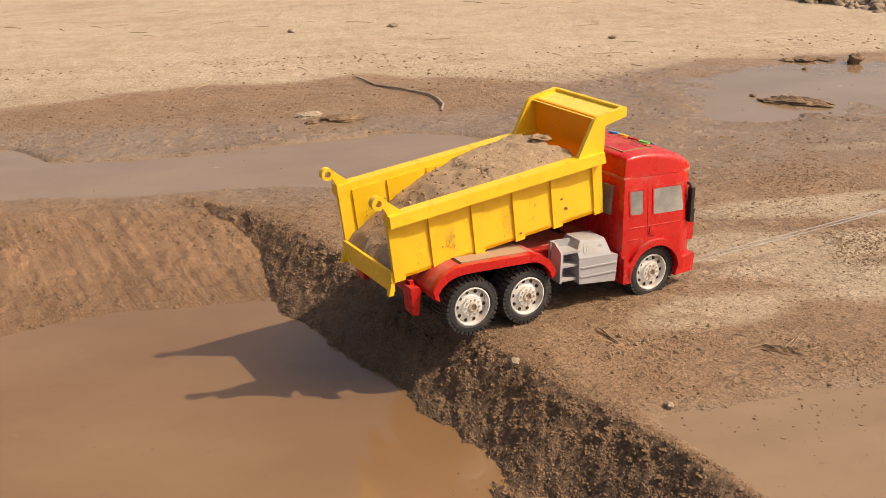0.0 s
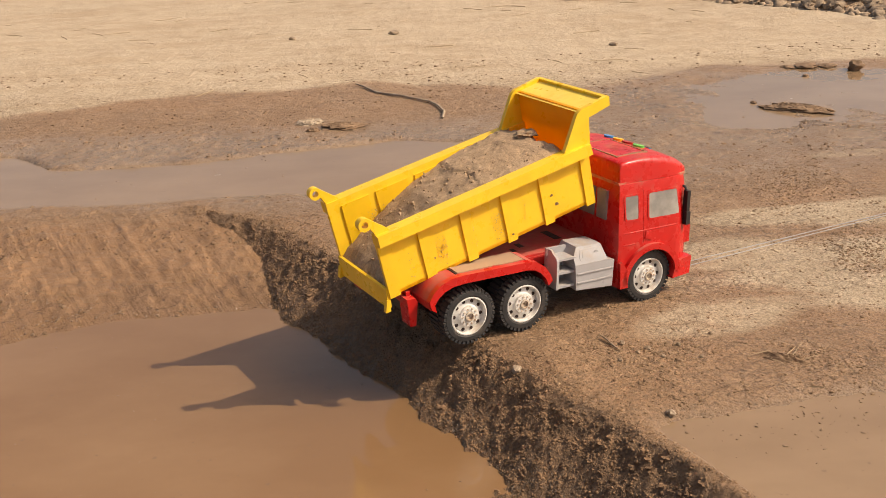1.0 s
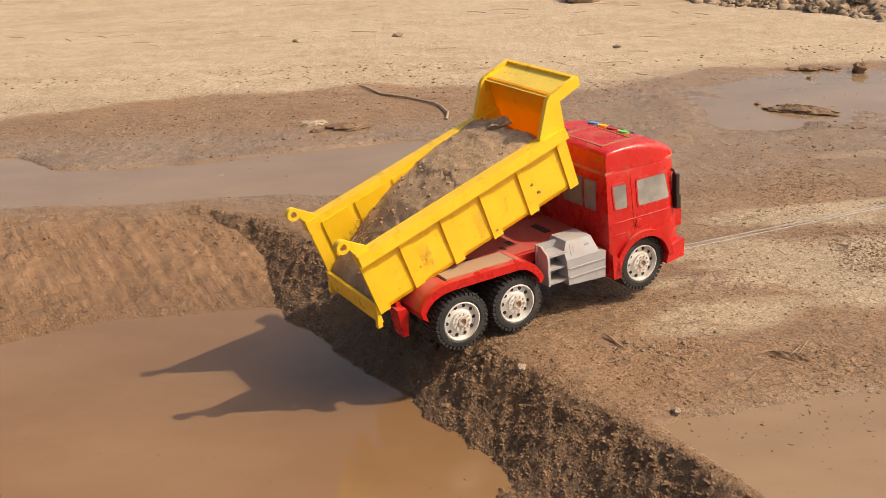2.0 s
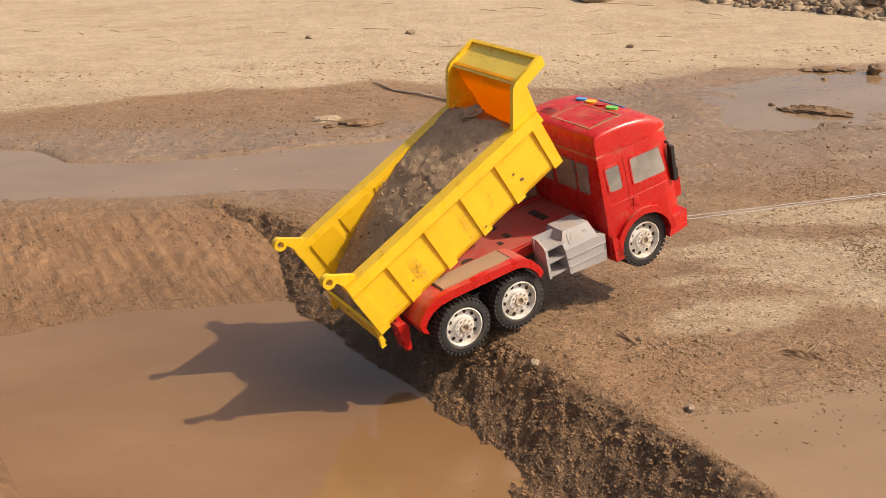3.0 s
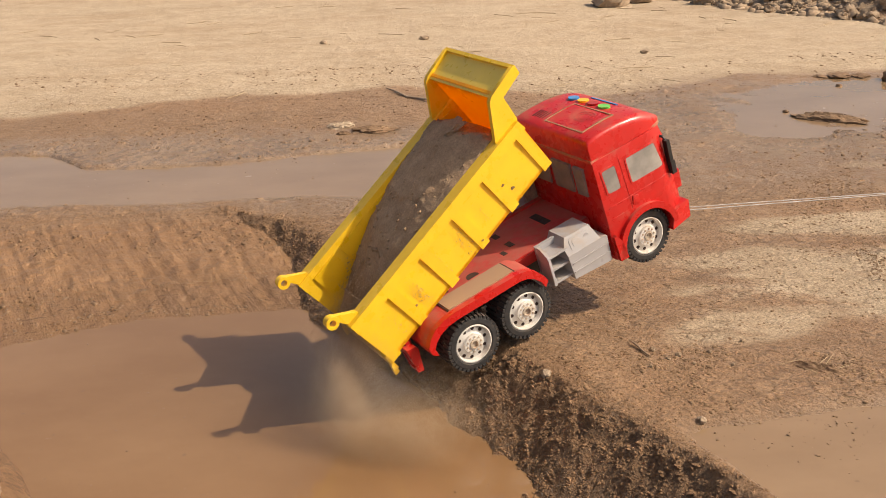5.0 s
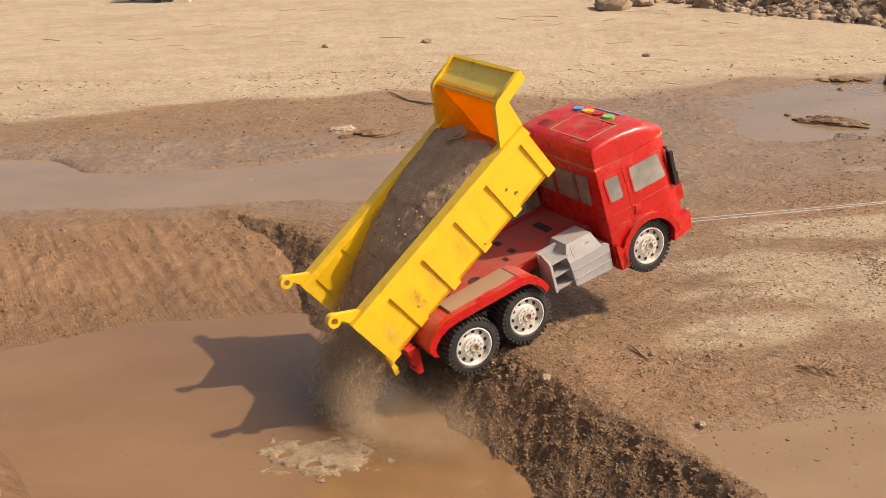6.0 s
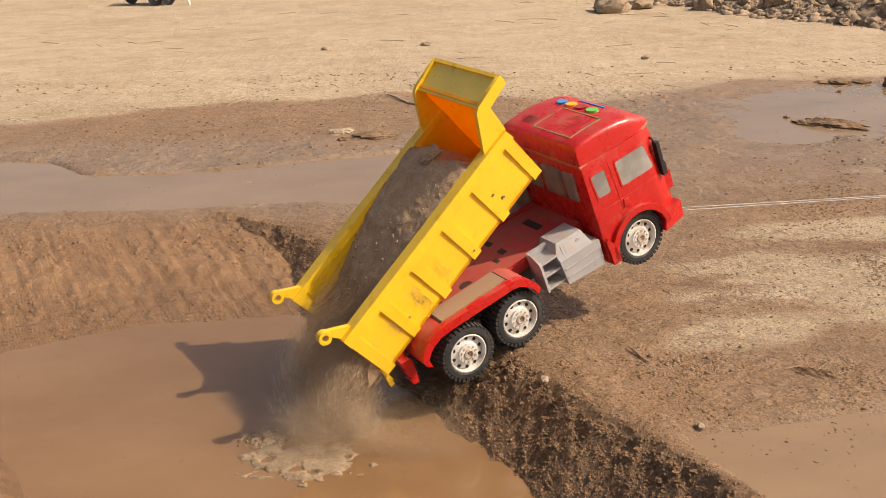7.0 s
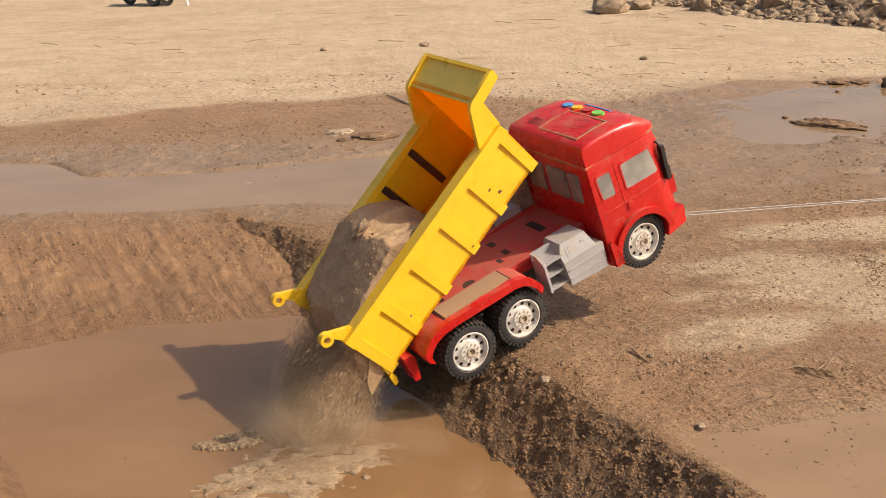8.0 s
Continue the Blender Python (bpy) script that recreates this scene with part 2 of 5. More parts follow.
def prism(outline, y0, y1, bm=None):
    """An outline in x and z, drawn out from y0 to y1 (numbers, or functions of x and z)."""
    bm = bm or bmesh.new()
    at = lambda y, x, z: y(x, z) if callable(y) else y
    a = [bm.verts.new((x, at(y0, x, z), z)) for x, z in outline]
    b = [bm.verts.new((x, at(y1, x, z), z)) for x, z in outline]
    k = len(outline)
    for i in range(k):
        j = (i + 1) % k
        bm.faces.new((a[i], a[j], b[j], b[i]))
    bm.faces.new(a[::-1])
    bm.faces.new(b)
    return bm


def lathe(profile, steps, bm=None, y=0.0):
    """A closed profile of (radius, y) turned round the y axis."""
    bm = bm or bmesh.new()
    rings = []
    for s in range(steps):
        a = 2 * math.pi * s / steps
        rings.append([bm.verts.new((r * math.cos(a), y + yy, r * math.sin(a))) for r, yy in profile])
    k = len(profile)
    for s in range(steps):
        p, q = rings[s], rings[(s + 1) % steps]
        for i in range(k):
            j = (i + 1) % k
            bm.faces.new((p[i], q[i], q[j], p[j]))
    return bm


def disc(x, y, z, r, depth, steps=12, bm=None, axis="y"):
    bm = bm or bmesh.new()
    ring = [(r * math.cos(2 * math.pi * i / steps), r * math.sin(2 * math.pi * i / steps)) for i in range(steps)]
    put = (lambda u, w, d: (x + u, y + d, z + w)) if axis == "y" else ((lambda u, w, d: (x + u, y + w, z + d)) if axis == "z" else (lambda u, w, d: (x + d, y + u, z + w)))
    a = [bm.verts.new(put(u, w, 0)) for u, w in ring]
    b = [bm.verts.new(put(u, w, depth)) for u, w in ring]
    for i in range(steps):
        j = (i + 1) % steps
        bm.faces.new((a[i], a[j], b[j], b[i]))
    bm.faces.new(a[::-1])
    bm.faces.new(b)
    return bm


def lump(rng, r, squash=0.7, level=2, rugged=0.35):
    bm = bmesh.new()
    bmesh.ops.create_icosphere(bm, subdivisions=level, radius=r)
    off = Vector((rng.uniform(-50, 50), rng.uniform(-50, 50), rng.uniform(-50, 50)))
    for vt in bm.verts:
        d = vt.co.normalized()
        k = 1 + rugged * noise.noise(d * 1.6 + off) + rugged * 0.6 * noise.noise(d * 4.1 + off)
        vt.co = Vector((d.x * r * k, d.y * r * k, d.z * r * k * squash))
    return bm


def tube(points, radius, sides=6, bm=None):
    bm = bm or bmesh.new()
    pts = [Vector(p) for p in points]
    rings = []
    for i, p in enumerate(pts):
        d = (pts[min(i + 1, len(pts) - 1)] - pts[max(i - 1, 0)]).normalized()
        u = d.cross(Vector((0, 0, 1)) if abs(d.z) < 0.9 else Vector((1, 0, 0))).normalized()
        w = d.cross(u)
        r = radius[i] if isinstance(radius, (list, tuple)) else radius
        rings.append([bm.verts.new(p + r * (u * math.cos(a) + w * math.sin(a))) for a in (2 * math.pi * s / sides for s in range(sides))])
    for p, q in zip(rings, rings[1:]):
        for s in range(sides):
            j = (s + 1) % sides
            bm.faces.new((p[s], p[j], q[j], q[s]))
    bm.faces.new(rings[0][::-1])
    bm.faces.new(rings[-1])
    return bm


# ---- the ground, with the pit ----
WATER_Z = -0.065
RIM_X = np.array([-0.385, -0.305, -0.221, -0.158, -0.110, 0.070, 0.111, 0.151, 0.202, 0.243, 0.283, 0.36, 0.55])
RIM_Y = np.array([1.775, 1.715, 1.644, 1.545, 1.453, 1.160, 1.095, 1.015, 0.961, 0.890, 0.802, 0.66, 0.30])


def value_noise(x, y, seed):
    """Smooth lattice noise between -1 and 1 for arrays."""
    def h(i, j):
        n = (i * 374761393 + j * 668265263 + seed * 974711) & 0xFFFFFFFF
        n = ((n ^ (n >> 13)) * 1274126177) & 0xFFFFFFFF
        return ((n ^ (n >> 16)) & 0xFFFF) / 32767.5 - 1.0
    i, j = np.floor(x).astype(np.int64), np.floor(y).astype(np.int64)
    u, w = x - i, y - j
    u, w = u * u * (3 - 2 * u), w * w * (3 - 2 * w)
    return (h(i, j) * (1 - u) + h(i + 1, j) * u) * (1 - w) + (h(i, j + 1) * (1 - u) + h(i + 1, j + 1) * u) * w


def fbm(x, y, scale, octaves, seed, gain=0.5):
    out, amp, total = 0.0, 1.0, 0.0
    for o in range(octaves):
        c, s = math.cos(0.7 * o), math.sin(0.7 * o)
        out = out + amp * value_noise((x * c - y * s) * scale * 2 ** o + 13.7 * o, (x * s + y * c) * scale * 2 ** o - 7.1 * o, seed + o)
        total, amp = total + amp, amp * gain
    return out / total


def step(a, b, x):
    k = np.clip((x - a) / (b - a), 0, 1)
    return k * k * (3 - 2 * k)


def rim_distance(x, y):
    """Signed distance to the bank's upper edge: positive on the truck's side."""
    best = np.full(x.shape, 1e9)
    sign = np.ones(x.shape)
    for i in range(len(RIM_X) - 1):
        ax, ay, bx, by = RIM_X[i], RIM_Y[i], RIM_X[i + 1], RIM_Y[i + 1]
        dx, dy = bx - ax, by - ay
        k = np.clip(((x - ax) * dx + (y - ay) * dy) / (dx * dx + dy * dy), 0, 1)
        d = np.hypot(x - ax - k * dx, y - ay - k * dy)
        near = d < best
        best = np.where(near, d, best)
        sign = np.where(near, np.sign(dx * (y - ay) - dy * (x - ax)), sign)
    return best * sign


def blob(x, y, cx, cy, rx, ry, turn=0.0, soft=0.35):
    c, s = math.cos(turn), math.sin(turn)
    u, w = ((x - cx) * c + (y - cy) * s) / rx, (-(x - cx) * s + (y - cy) * c) / ry
    return 1 - step(1 - soft, 1 + soft, np.hypot(u, w) + 0.22 * fbm(x, y, 4.5, 4, 91))


def puddles(x, y):
    """Depth, 0 to 1, of the three shallow puddles."""
    rag = 0.035 * fbm(x * 0.6, y * 1.4, 7, 4, 93)
    top = np.interp(x, [-1.6, -0.95, -0.86, -0.75, -0.66, -0.5, -0.35, -0.165, -0.06, 0.1, 0.3], [2.20, 2.25, 2.24, 2.11, 2.09, 2.115, 2.143, 2.20, 2.24, 2.20, 2.05])
    low = np.interp(x, [-1.6, -0.8, -0.55, -0.4, -0.3, -0.1, 0.1], [1.87, 1.86, 1.84, 1.85, 1.84, 1.82, 1.82])
    mid = step(-0.02, 0.02, top - y + rag) * step(-0.03, 0.03, y - low + rag) * (1 - step(0.15, 0.4, x + rag))
    right = np.maximum(blob(x, y, 1.14, 2.48, 0.50, 0.34), blob(x, y, 0.80, 2.30, 0.20, 0.16))
    brink = np.interp(x, [0.15, 0.216, 0.262, 0.31, 0.372, 0.466, 0.6, 0.9], [0.93, 0.945, 0.962, 0.968, 0.985, 1.01, 1.03, 1.03])
    near = step(-0.03, 0.03, brink - y + 0.8 * rag) * step(0.008, 0.035, rim_distance(x, y)) * (1 - step(0.7, 0.9, x)) * step(0.5, 0.6, y)
    return mid, right, near


def terrain(x, y):
    """Height, wetness and churned mud for arrays of places."""
    s = rim_distance(x, y) + 0.012 * fbm(x, y, 14, 4, 5)
    bank = np.minimum(0.0, s) * 0.74
    # a shelf of slumped mud at the foot of the bank, level with the water
    shelf = blob(x, y, 0.108, 0.925, 0.042, 0.065, 0.45, 0.5)
    bank = np.where(s < -0.03, np.maximum(bank, WATER_Z - 0.02 + shelf * (0.021 + 0.012 * fbm(x, y, 30, 3, 49))), bank)
    shore = np.interp(x, [-1.4, -0.75, -0.593, -0.527, -0.454, -0.29, -0.15], [1.10, 1.30, 1.378, 1.415, 1.445, 1.462, 1.48])
    top = np.interp(x, [-1.4, -0.72, -0.38, 0.0], [1.78, 1.77, 1.765, 1.75]) + 0.03 * fbm(x, y, 6, 3, 17)
    k = (y - shore) / (top - shore)
    ramp = WATER_Z * (1 - k)
    ramp = np.where(k < 0, WATER_Z + k * 0.09, ramp)
    left = (-(x + 0.47) * 0.8 - (y - 1.0) * 0.55) * 0.62 + WATER_Z + 0.010 * fbm(x, y, 12, 3, 23)
    front = (0.52 - y) * 0.6 + WATER_Z + 0.02
    pit = np.minimum(0.0, np.maximum.reduce([bank, ramp, left, front, np.full(x.shape, -0.14)]))
    inside = step(0.0, 0.01, -pit)
    on_bank = inside * (bank >= np.maximum(ramp, left) - 1e-4)
    on_ramp = inside * (1 - on_bank)
    far = step(2.9, 6.0, y)
    z = pit.copy()
    # coarse undulation of the open ground
    mid, right, near = puddles(x, y)
    wetland = np.maximum.reduce([mid, right, near])
    flat = np.maximum(mid, near)
    z = z + (1 - inside) * (0.006 * fbm(x, y, 1.3, 3, 31) + 0.0035 * fbm(x, y, 9, 4, 37)) * step(0.0, 0.05, np.abs(s)) * (1 - 0.75 * flat)
    wx, wy = x + 0.010 * fbm(x, y, 34, 3, 44), y + 0.010 * fbm(x, y, 37, 3, 45)
    clods = np.abs(fbm(wx, wy, 47, 3, 41, 0.7))
    crack = fbm(wy, wx, 105, 2, 43, 0.7)
    lip = np.exp(-((s + 0.012) / 0.03) ** 2)
    z = z + on_bank * (0.006 * (clods - 0.25) + 0.004 * crack + 0.007 * fbm(x, y, 17, 3, 47))
    z = z + lip * (1 - on_ramp) * (0.008 * (clods - 0.2) + 0.002)
    # runnels raked down the gentle side
    u = x * 0.879 + (y - 1.5) * 0.477 + 0.012 * fbm(x, y, 9, 3, 65)
    along = y * 0.879 - x * 0.477
    runs = 0.45 * value_noise(u * 74, along * 5, 53) + 0.5 * value_noise(u * 118, along * 8, 54) + 0.2 * value_noise(u * 26, along * 3, 55)
    face = on_ramp * step(-0.05, 0.1, k) * (1 - 0.5 * step(0.85, 1.0, k))
    z = z + face * (0.0034 * runs + 0.0032 * fbm(x, y, 60, 3, 59) + 0.009 * np.maximum(0, fbm(x, y, 38, 3, 61) - 0.25))
    # crumbs of trodden soil round the truck
    crumbs = step(0.15, 0.75, fbm(x, y, 1.9, 3, 67) + 0.25)
    z = z + (1 - inside) * (1 - far) * (0.0060 * np.maximum(0, fbm(x, y, 48, 3, 71, 0.7) - 0.05) * crumbs + 0.0016 * fbm(x, y, 95, 2, 73)) * (1 - 0.5 * flat)
    z = z - (1 - inside) * 0.012 * wetland * (1 - 0.35 * step(0.1, 0.5, fbm(x, y, 7, 3, 77)))
    z = z + far * 0.02 * fbm(x, y, 0.8, 3, 79)
    # a heap of dug earth at the back
    foot = np.interp(x, [0.2, 0.7, 0.95, 1.05, 1.18, 1.30, 1.45, 1.55, 1.9, 3.0, 6.0], [5.6, 4.95, 4.72, 4.55, 4.28, 4.12, 3.92, 3.72, 3.2, 2.9, 2.9])
    heap = step(0.0, 0.9, y - foot + 0.10 * fbm(x, y, 5, 3, 87)) * step(0.5, 1.2, x) * (1 - step(5.0, 8.0, x)) * (1 - step(6.5, 9.0, y))
    z = z + heap * (0.13 + 0.07 * np.abs(fbm(x, y, 9, 4, 89)))
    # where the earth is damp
    edge_far = np.interp(x, [-3, -1.08, -0.91, -0.73, -0.56, -0.32, -0.144, 0.1, 0.38, 0.66, 0.8, 1.3, 3], [2.55, 2.62, 2.665, 2.735, 2.82, 2.825, 2.87, 2.79, 2.66, 2.78, 2.92, 2.9, 2.9])
    wet = 1 - step(-0.06, 0.06, y - edge_far + 0.05 * fbm(x, y, 5, 4, 83))
    dryish = np.maximum.reduce([blob(x, y, 0.60, 1.60, 0.16, 0.045, 0.05, 0.6), blob(x, y, 0.85, 1.60, 0.3, 0.06, 0.05, 0.6), blob(x, y, 0.43, 1.36, 0.17, 0.13, 0.2, 0.5), blob(x, y, 0.63, 1.34, 0.20, 0.12, 0.1, 0.5), blob(x, y, 0.83, 1.945, 0.09, 0.025, 0.1, 0.6), blob(x, y, 0.36, 1.21, 0.10, 0.05, 0.3, 0.7)])
    patch = step(-0.55, 0.22, fbm(x * 0.6, y * 1.7, 6, 5, 97, 0.62))
    wet = wet * (1 - 0.9 * np.clip(dryish * 1.35, 0, 1) * patch)
    wet = np.maximum(wet, 0.55 * (heap > 0.02))
    wet = np.maximum(wet, wetland)
    wet = np.where(on_ramp > 0.5, 0.62, wet)
    sheen = np.maximum.reduce([blob(x, y, -0.55, 2.08, 1.1, 0.30), blob(x, y, 0.10, 2.15, 0.5, 0.25), blob(x, y, 0.95, 2.38, 0.62, 0.50), 0.7 * blob(x, y, 0.62, 2.02, 0.36, 0.24), near]) * (1 - inside)
    rake = on_ramp
    brink = np.exp(-((s - 0.006) / 0.022) ** 2) * step(-0.5, 0.3, fbm(x, y, 22, 3, 57))
    churn = np.maximum(on_bank, np.maximum(0.75 * lip, 0.7 * brink) * (1 - on_ramp))
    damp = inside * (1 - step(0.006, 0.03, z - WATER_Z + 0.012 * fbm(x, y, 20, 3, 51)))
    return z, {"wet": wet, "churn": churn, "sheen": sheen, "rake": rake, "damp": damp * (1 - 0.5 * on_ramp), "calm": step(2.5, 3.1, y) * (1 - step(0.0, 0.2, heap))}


def spaced(parts):
    out = [parts[0][0]]
    for a, b, h in parts:
        n = max(1, int(round((b - a) / h)))
        out.extend(list(a + (b - a) * (np.arange(1, n + 1) / n)))
    return np.array(out)


def growing(a, b, h, sign):
    """Steps that grow with the distance, from a out to b."""
    out, p = [], a
    while (b - p) * sign > 0:
        h *= 1.13
        p = p + sign * h
        out.append(p)
    return out


def sheet(name, xs, ys, material, label, category, height=None):
    gx, gy = np.meshgrid(xs, ys)
    nx, ny = len(xs), len(ys)
    if height:
        z, marks = height(gx, gy)
    else:
        z = np.zeros(gx.shape)
    me = bpy.data.meshes.new(name)
    me.vertices.add(nx * ny)
    me.vertices.foreach_set("co", np.stack([gx, gy, z], -1).astype(np.float32).ravel())
    i = np.arange(nx * ny).reshape(ny, nx)
    quads = np.stack([i[:-1, :-1], i[:-1, 1:], i[1:, 1:], i[1:, :-1]], -1).reshape(-1, 4)
    me.loops.add(quads.size)
    me.loops.foreach_set("vertex_index", quads.astype(np.int32).ravel())
    me.polygons.add(len(quads))
    me.polygons.foreach_set("loop_start", np.arange(0, quads.size, 4, dtype=np.int32))
    me.polygons.foreach_set("use_smooth", np.ones(len(quads), dtype=bool))
    me.update()
    me.validate()
    if height:
        for key, arr in marks.items():
            me.attributes.new(key, "FLOAT", "POINT").data.foreach_set("value", arr.astype(np.float32).ravel())
    me.materials.append(material)
    return tagged(new(name, me), label, category, "", "structure")


mid_x = spaced([(-1.9, -0.95, 0.012), (-0.95, -0.42, 0.0042), (-0.42, 0.40, 0.0034), (0.40, 0.62, 0.0042), (0.62, 1.9, 0.009), (1.9, 2.6, 0.02)])
all_x = np.array(growing(-1.9, -150, 0.012, -1)[::-1] + list(mid_x) + growing(2.6, 150, 0.02, 1))
mid_y = spaced([(0.45, 0.72, 0.012), (0.72, 1.76, 0.0036), (1.76, 1.86, 0.0044), (1.86, 3.1, 0.008), (3.1, 5.2, 0.02)])
all_y = np.array(growing(0.45, -60, 0.012, -1)[::-1] + list(mid_y) + growing(5.2, 300, 0.02, 1))
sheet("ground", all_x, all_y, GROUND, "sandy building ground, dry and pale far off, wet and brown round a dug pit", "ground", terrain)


def height_at(x, y):
    z, _ = terrain(np.array([float(x)]), np.array([float(y)]))
    return float(z[0])


def water_sheet(name, x0, x1, y0, y1, z, material, label):
    bm = bmesh.new()
    bm.faces.new([bm.verts.new(p) for p in ((x0, y0, z), (x1, y0, z), (x1, y1, z), (x0, y1, z))])
    return thing(name, bm, material, label, "water", kind="structure")


water_sheet("pond_water", -1.6, 0.32, 0.30, 1.62, WATER_Z, POND, "still silty brown water in the dug pit")
water_sheet("puddle_water", -1.6, 0.45, 1.80, 2.28, -0.0065, PUDDLE, "shallow grey-brown puddle on the mud behind the pit")
water_sheet("puddle_water", 0.42, 1.6, 1.95, 2.85, -0.0065, PUDDLE, "shallow puddle that mirrors the sky on wet mud")
near_puddle = bmesh.new()
near_puddle.faces.new([near_puddle.verts.new((x, y, -0.0065)) for x, y in ((0.19, 1.0), (0.224, 0.955), (0.264, 0.89), (0.305, 0.80), (0.38, 0.66), (0.47, 0.5), (0.9, 0.5), (0.9, 1.08), (0.2, 1.08))])
thing("puddle_water", near_puddle, PUDDLE, "shallow muddy puddle beside the bank", "water", kind="structure")


# ---- the toy dump truck: x forward, rear axle at the origin ----
truck = tagged(new("toy_dump_truck"), "red and yellow plastic toy dump truck, dusty, tipping its load", "toy truck")
R_TYRE = 0.036
PIVOT = (-0.0344, 0.0, 0.0258)


def cab_w(x, z):
    """Half width of the cab: it narrows towards the roof."""
    if z < 0.05:
        w = 0.0935
    elif z < 0.130:
        w = 0.0935 - (z - 0.05) * 0.10
    else:
        w = 0.0855 - (z - 0.130) * 0.26
    if x > 0.305:
        w -= (x - 0.305) ** 2 * 13
    return w


def arc(cx, cz, r, a0, a1, n):
    return [(cx + r * math.cos(radians(a0 + (a1 - a0) * i / n)), cz + r * math.sin(radians(a0 + (a1 - a0) * i / n))) for i in range(n + 1)]


def both(name, make, material, parent, label="", smooth=35):
    """A part on the near side and its mirror on the far side."""
    for side in (-1, 1):
        bm = make()
        for vt in bm.verts:
            vt.co.y *= -side
        part(name, bm, material, parent, label, smooth)


FOLDS = (0.240, 0.270, 0.305, 0.310, 0.314, 0.318, 0.322, 0.329)


def upright_cuts(bm):
    for x in FOLDS:
        bmesh.ops.bisect_plane(bm, geom=bm.verts[:] + bm.edges[:] + bm.faces[:], plane_co=(x, 0, 0), plane_no=(1, 0, 0), dist=1e-6)
    return bm


def skin(outline, off0, off1):
    """A plate on the cab's flank, between two distances from it, folded along its curve; built at positive y."""
    dense = []
    for (ax, az), (bx, bz) in zip(outline, outline[1:] + outline[:1]):
        dense.append((ax, az))
        hits = sorted((x - ax) / (bx - ax) for x in FOLDS if min(ax, bx) + 1e-5 < x < max(ax, bx) - 1e-5)
        dense += [(ax + (bx - ax) * k, az + (bz - az) * k) for k in hits]
    return upright_cuts(prism(dense, lambda x, z: cab_w(x, z) + off0, lambda x, z: cab_w(x, z) + off1))


def inset(outline, d):
    cx, cz = sum(p[0] for p in outline) / len(outline), sum(p[1] for p in outline) / len(outline)
    return [(x + d * (1 if x < cx else -1), z + d * (1 if z < cz else -1)) for x, z in outline]


def rounded(outline, r=0.003, n=3):
    out = []
    k = len(outline)
    for i in range(k):
        p, a, b = Vector(outline[i]), Vector(outline[i - 1]), Vector(outline[(i + 1) % k])
        u, w = (a - p).normalized() * r, (b - p).normalized() * r
        for j in range(n + 1):
            t = j / n
            out.append(tuple(p + u * (1 - t) ** 2 + w * t ** 2))
    return out


def ring(outer, inner, off0, off1, half=cab_w):
    """A raised frame between two outlines of equal count, on the cab's flank."""
    bm = bmesh.new()
    k = len(outer)
    loops = []
    for outline, off in ((outer, off0), (outer, off1), (inner, off1), (inner, off0)):
        loops.append([bm.verts.new((x, half(x, z) + off, z)) for x, z in outline])
    for a, b in zip(loops, loops[1:]):
        for i in range(k):
            j = (i + 1) % k
            bm.faces.new((a[i], a[j], b[j], b[i]))
    return bm


ARCH = arc(0.2695, -0.001, 0.0405, 8, 172, 16)
CAB = [(0.2165, -0.006), (0.2155, 0.03), (0.2165, 0.07), (0.2190, 0.128), (0.3275, 0.128), (0.3335, 0.110), (0.338, 0.070), (0.3385, 0.045), (0.3385, 0.0175), (0.3405, 0.016), (0.339, -0.0075), (0.307, -0.0065)]
CAB = CAB + ARCH + [(0.2305, -0.006)]


def cab_shell():
    """The cab's block, cut into strips so that its flanks follow their curve."""
    bm = prism(CAB, lambda x, z: -cab_w(x, z), cab_w)
    for z in (0.0505, 0.085, 0.107):
        bmesh.ops.bisect_plane(bm, geom=bm.verts[:] + bm.edges[:] + bm.faces[:], plane_co=(0, 0, z), plane_no=(0, 0, 1), dist=1e-6)
    upright_cuts(bm)
    for vt in bm.verts:
        vt.co.y = math.copysign(cab_w(vt.co.x, vt.co.z), vt.co.y)
    return bevel(bm, 0.0022, 2, 40)


cab = part("cab", cab_shell(), RED, truck, "red cab body with square windows")

# the roof's stations along x: height, half width at its foot
ROOF = [(0.2190, 0.1320, 0.0845), (0.2194, 0.1400, 0.0850), (0.2200, 0.1490, 0.0852), (0.2212, 0.1525, 0.0852), (0.2240, 0.1546, 0.0852), (0.2350, 0.1559, 0.0852), (0.2500, 0.1570, 0.0852), (0.2700, 0.1572, 0.0852), (0.2900, 0.1553, 0.0850), (0.3050, 0.1522, 0.0845), (0.3170, 0.1472, 0.0830), (0.3265, 0.1410, 0.0800), (0.3330, 0.1358, 0.0755), (0.3370, 0.1318, 0.0700), (0.3385, 0.1300, 0.0650)]


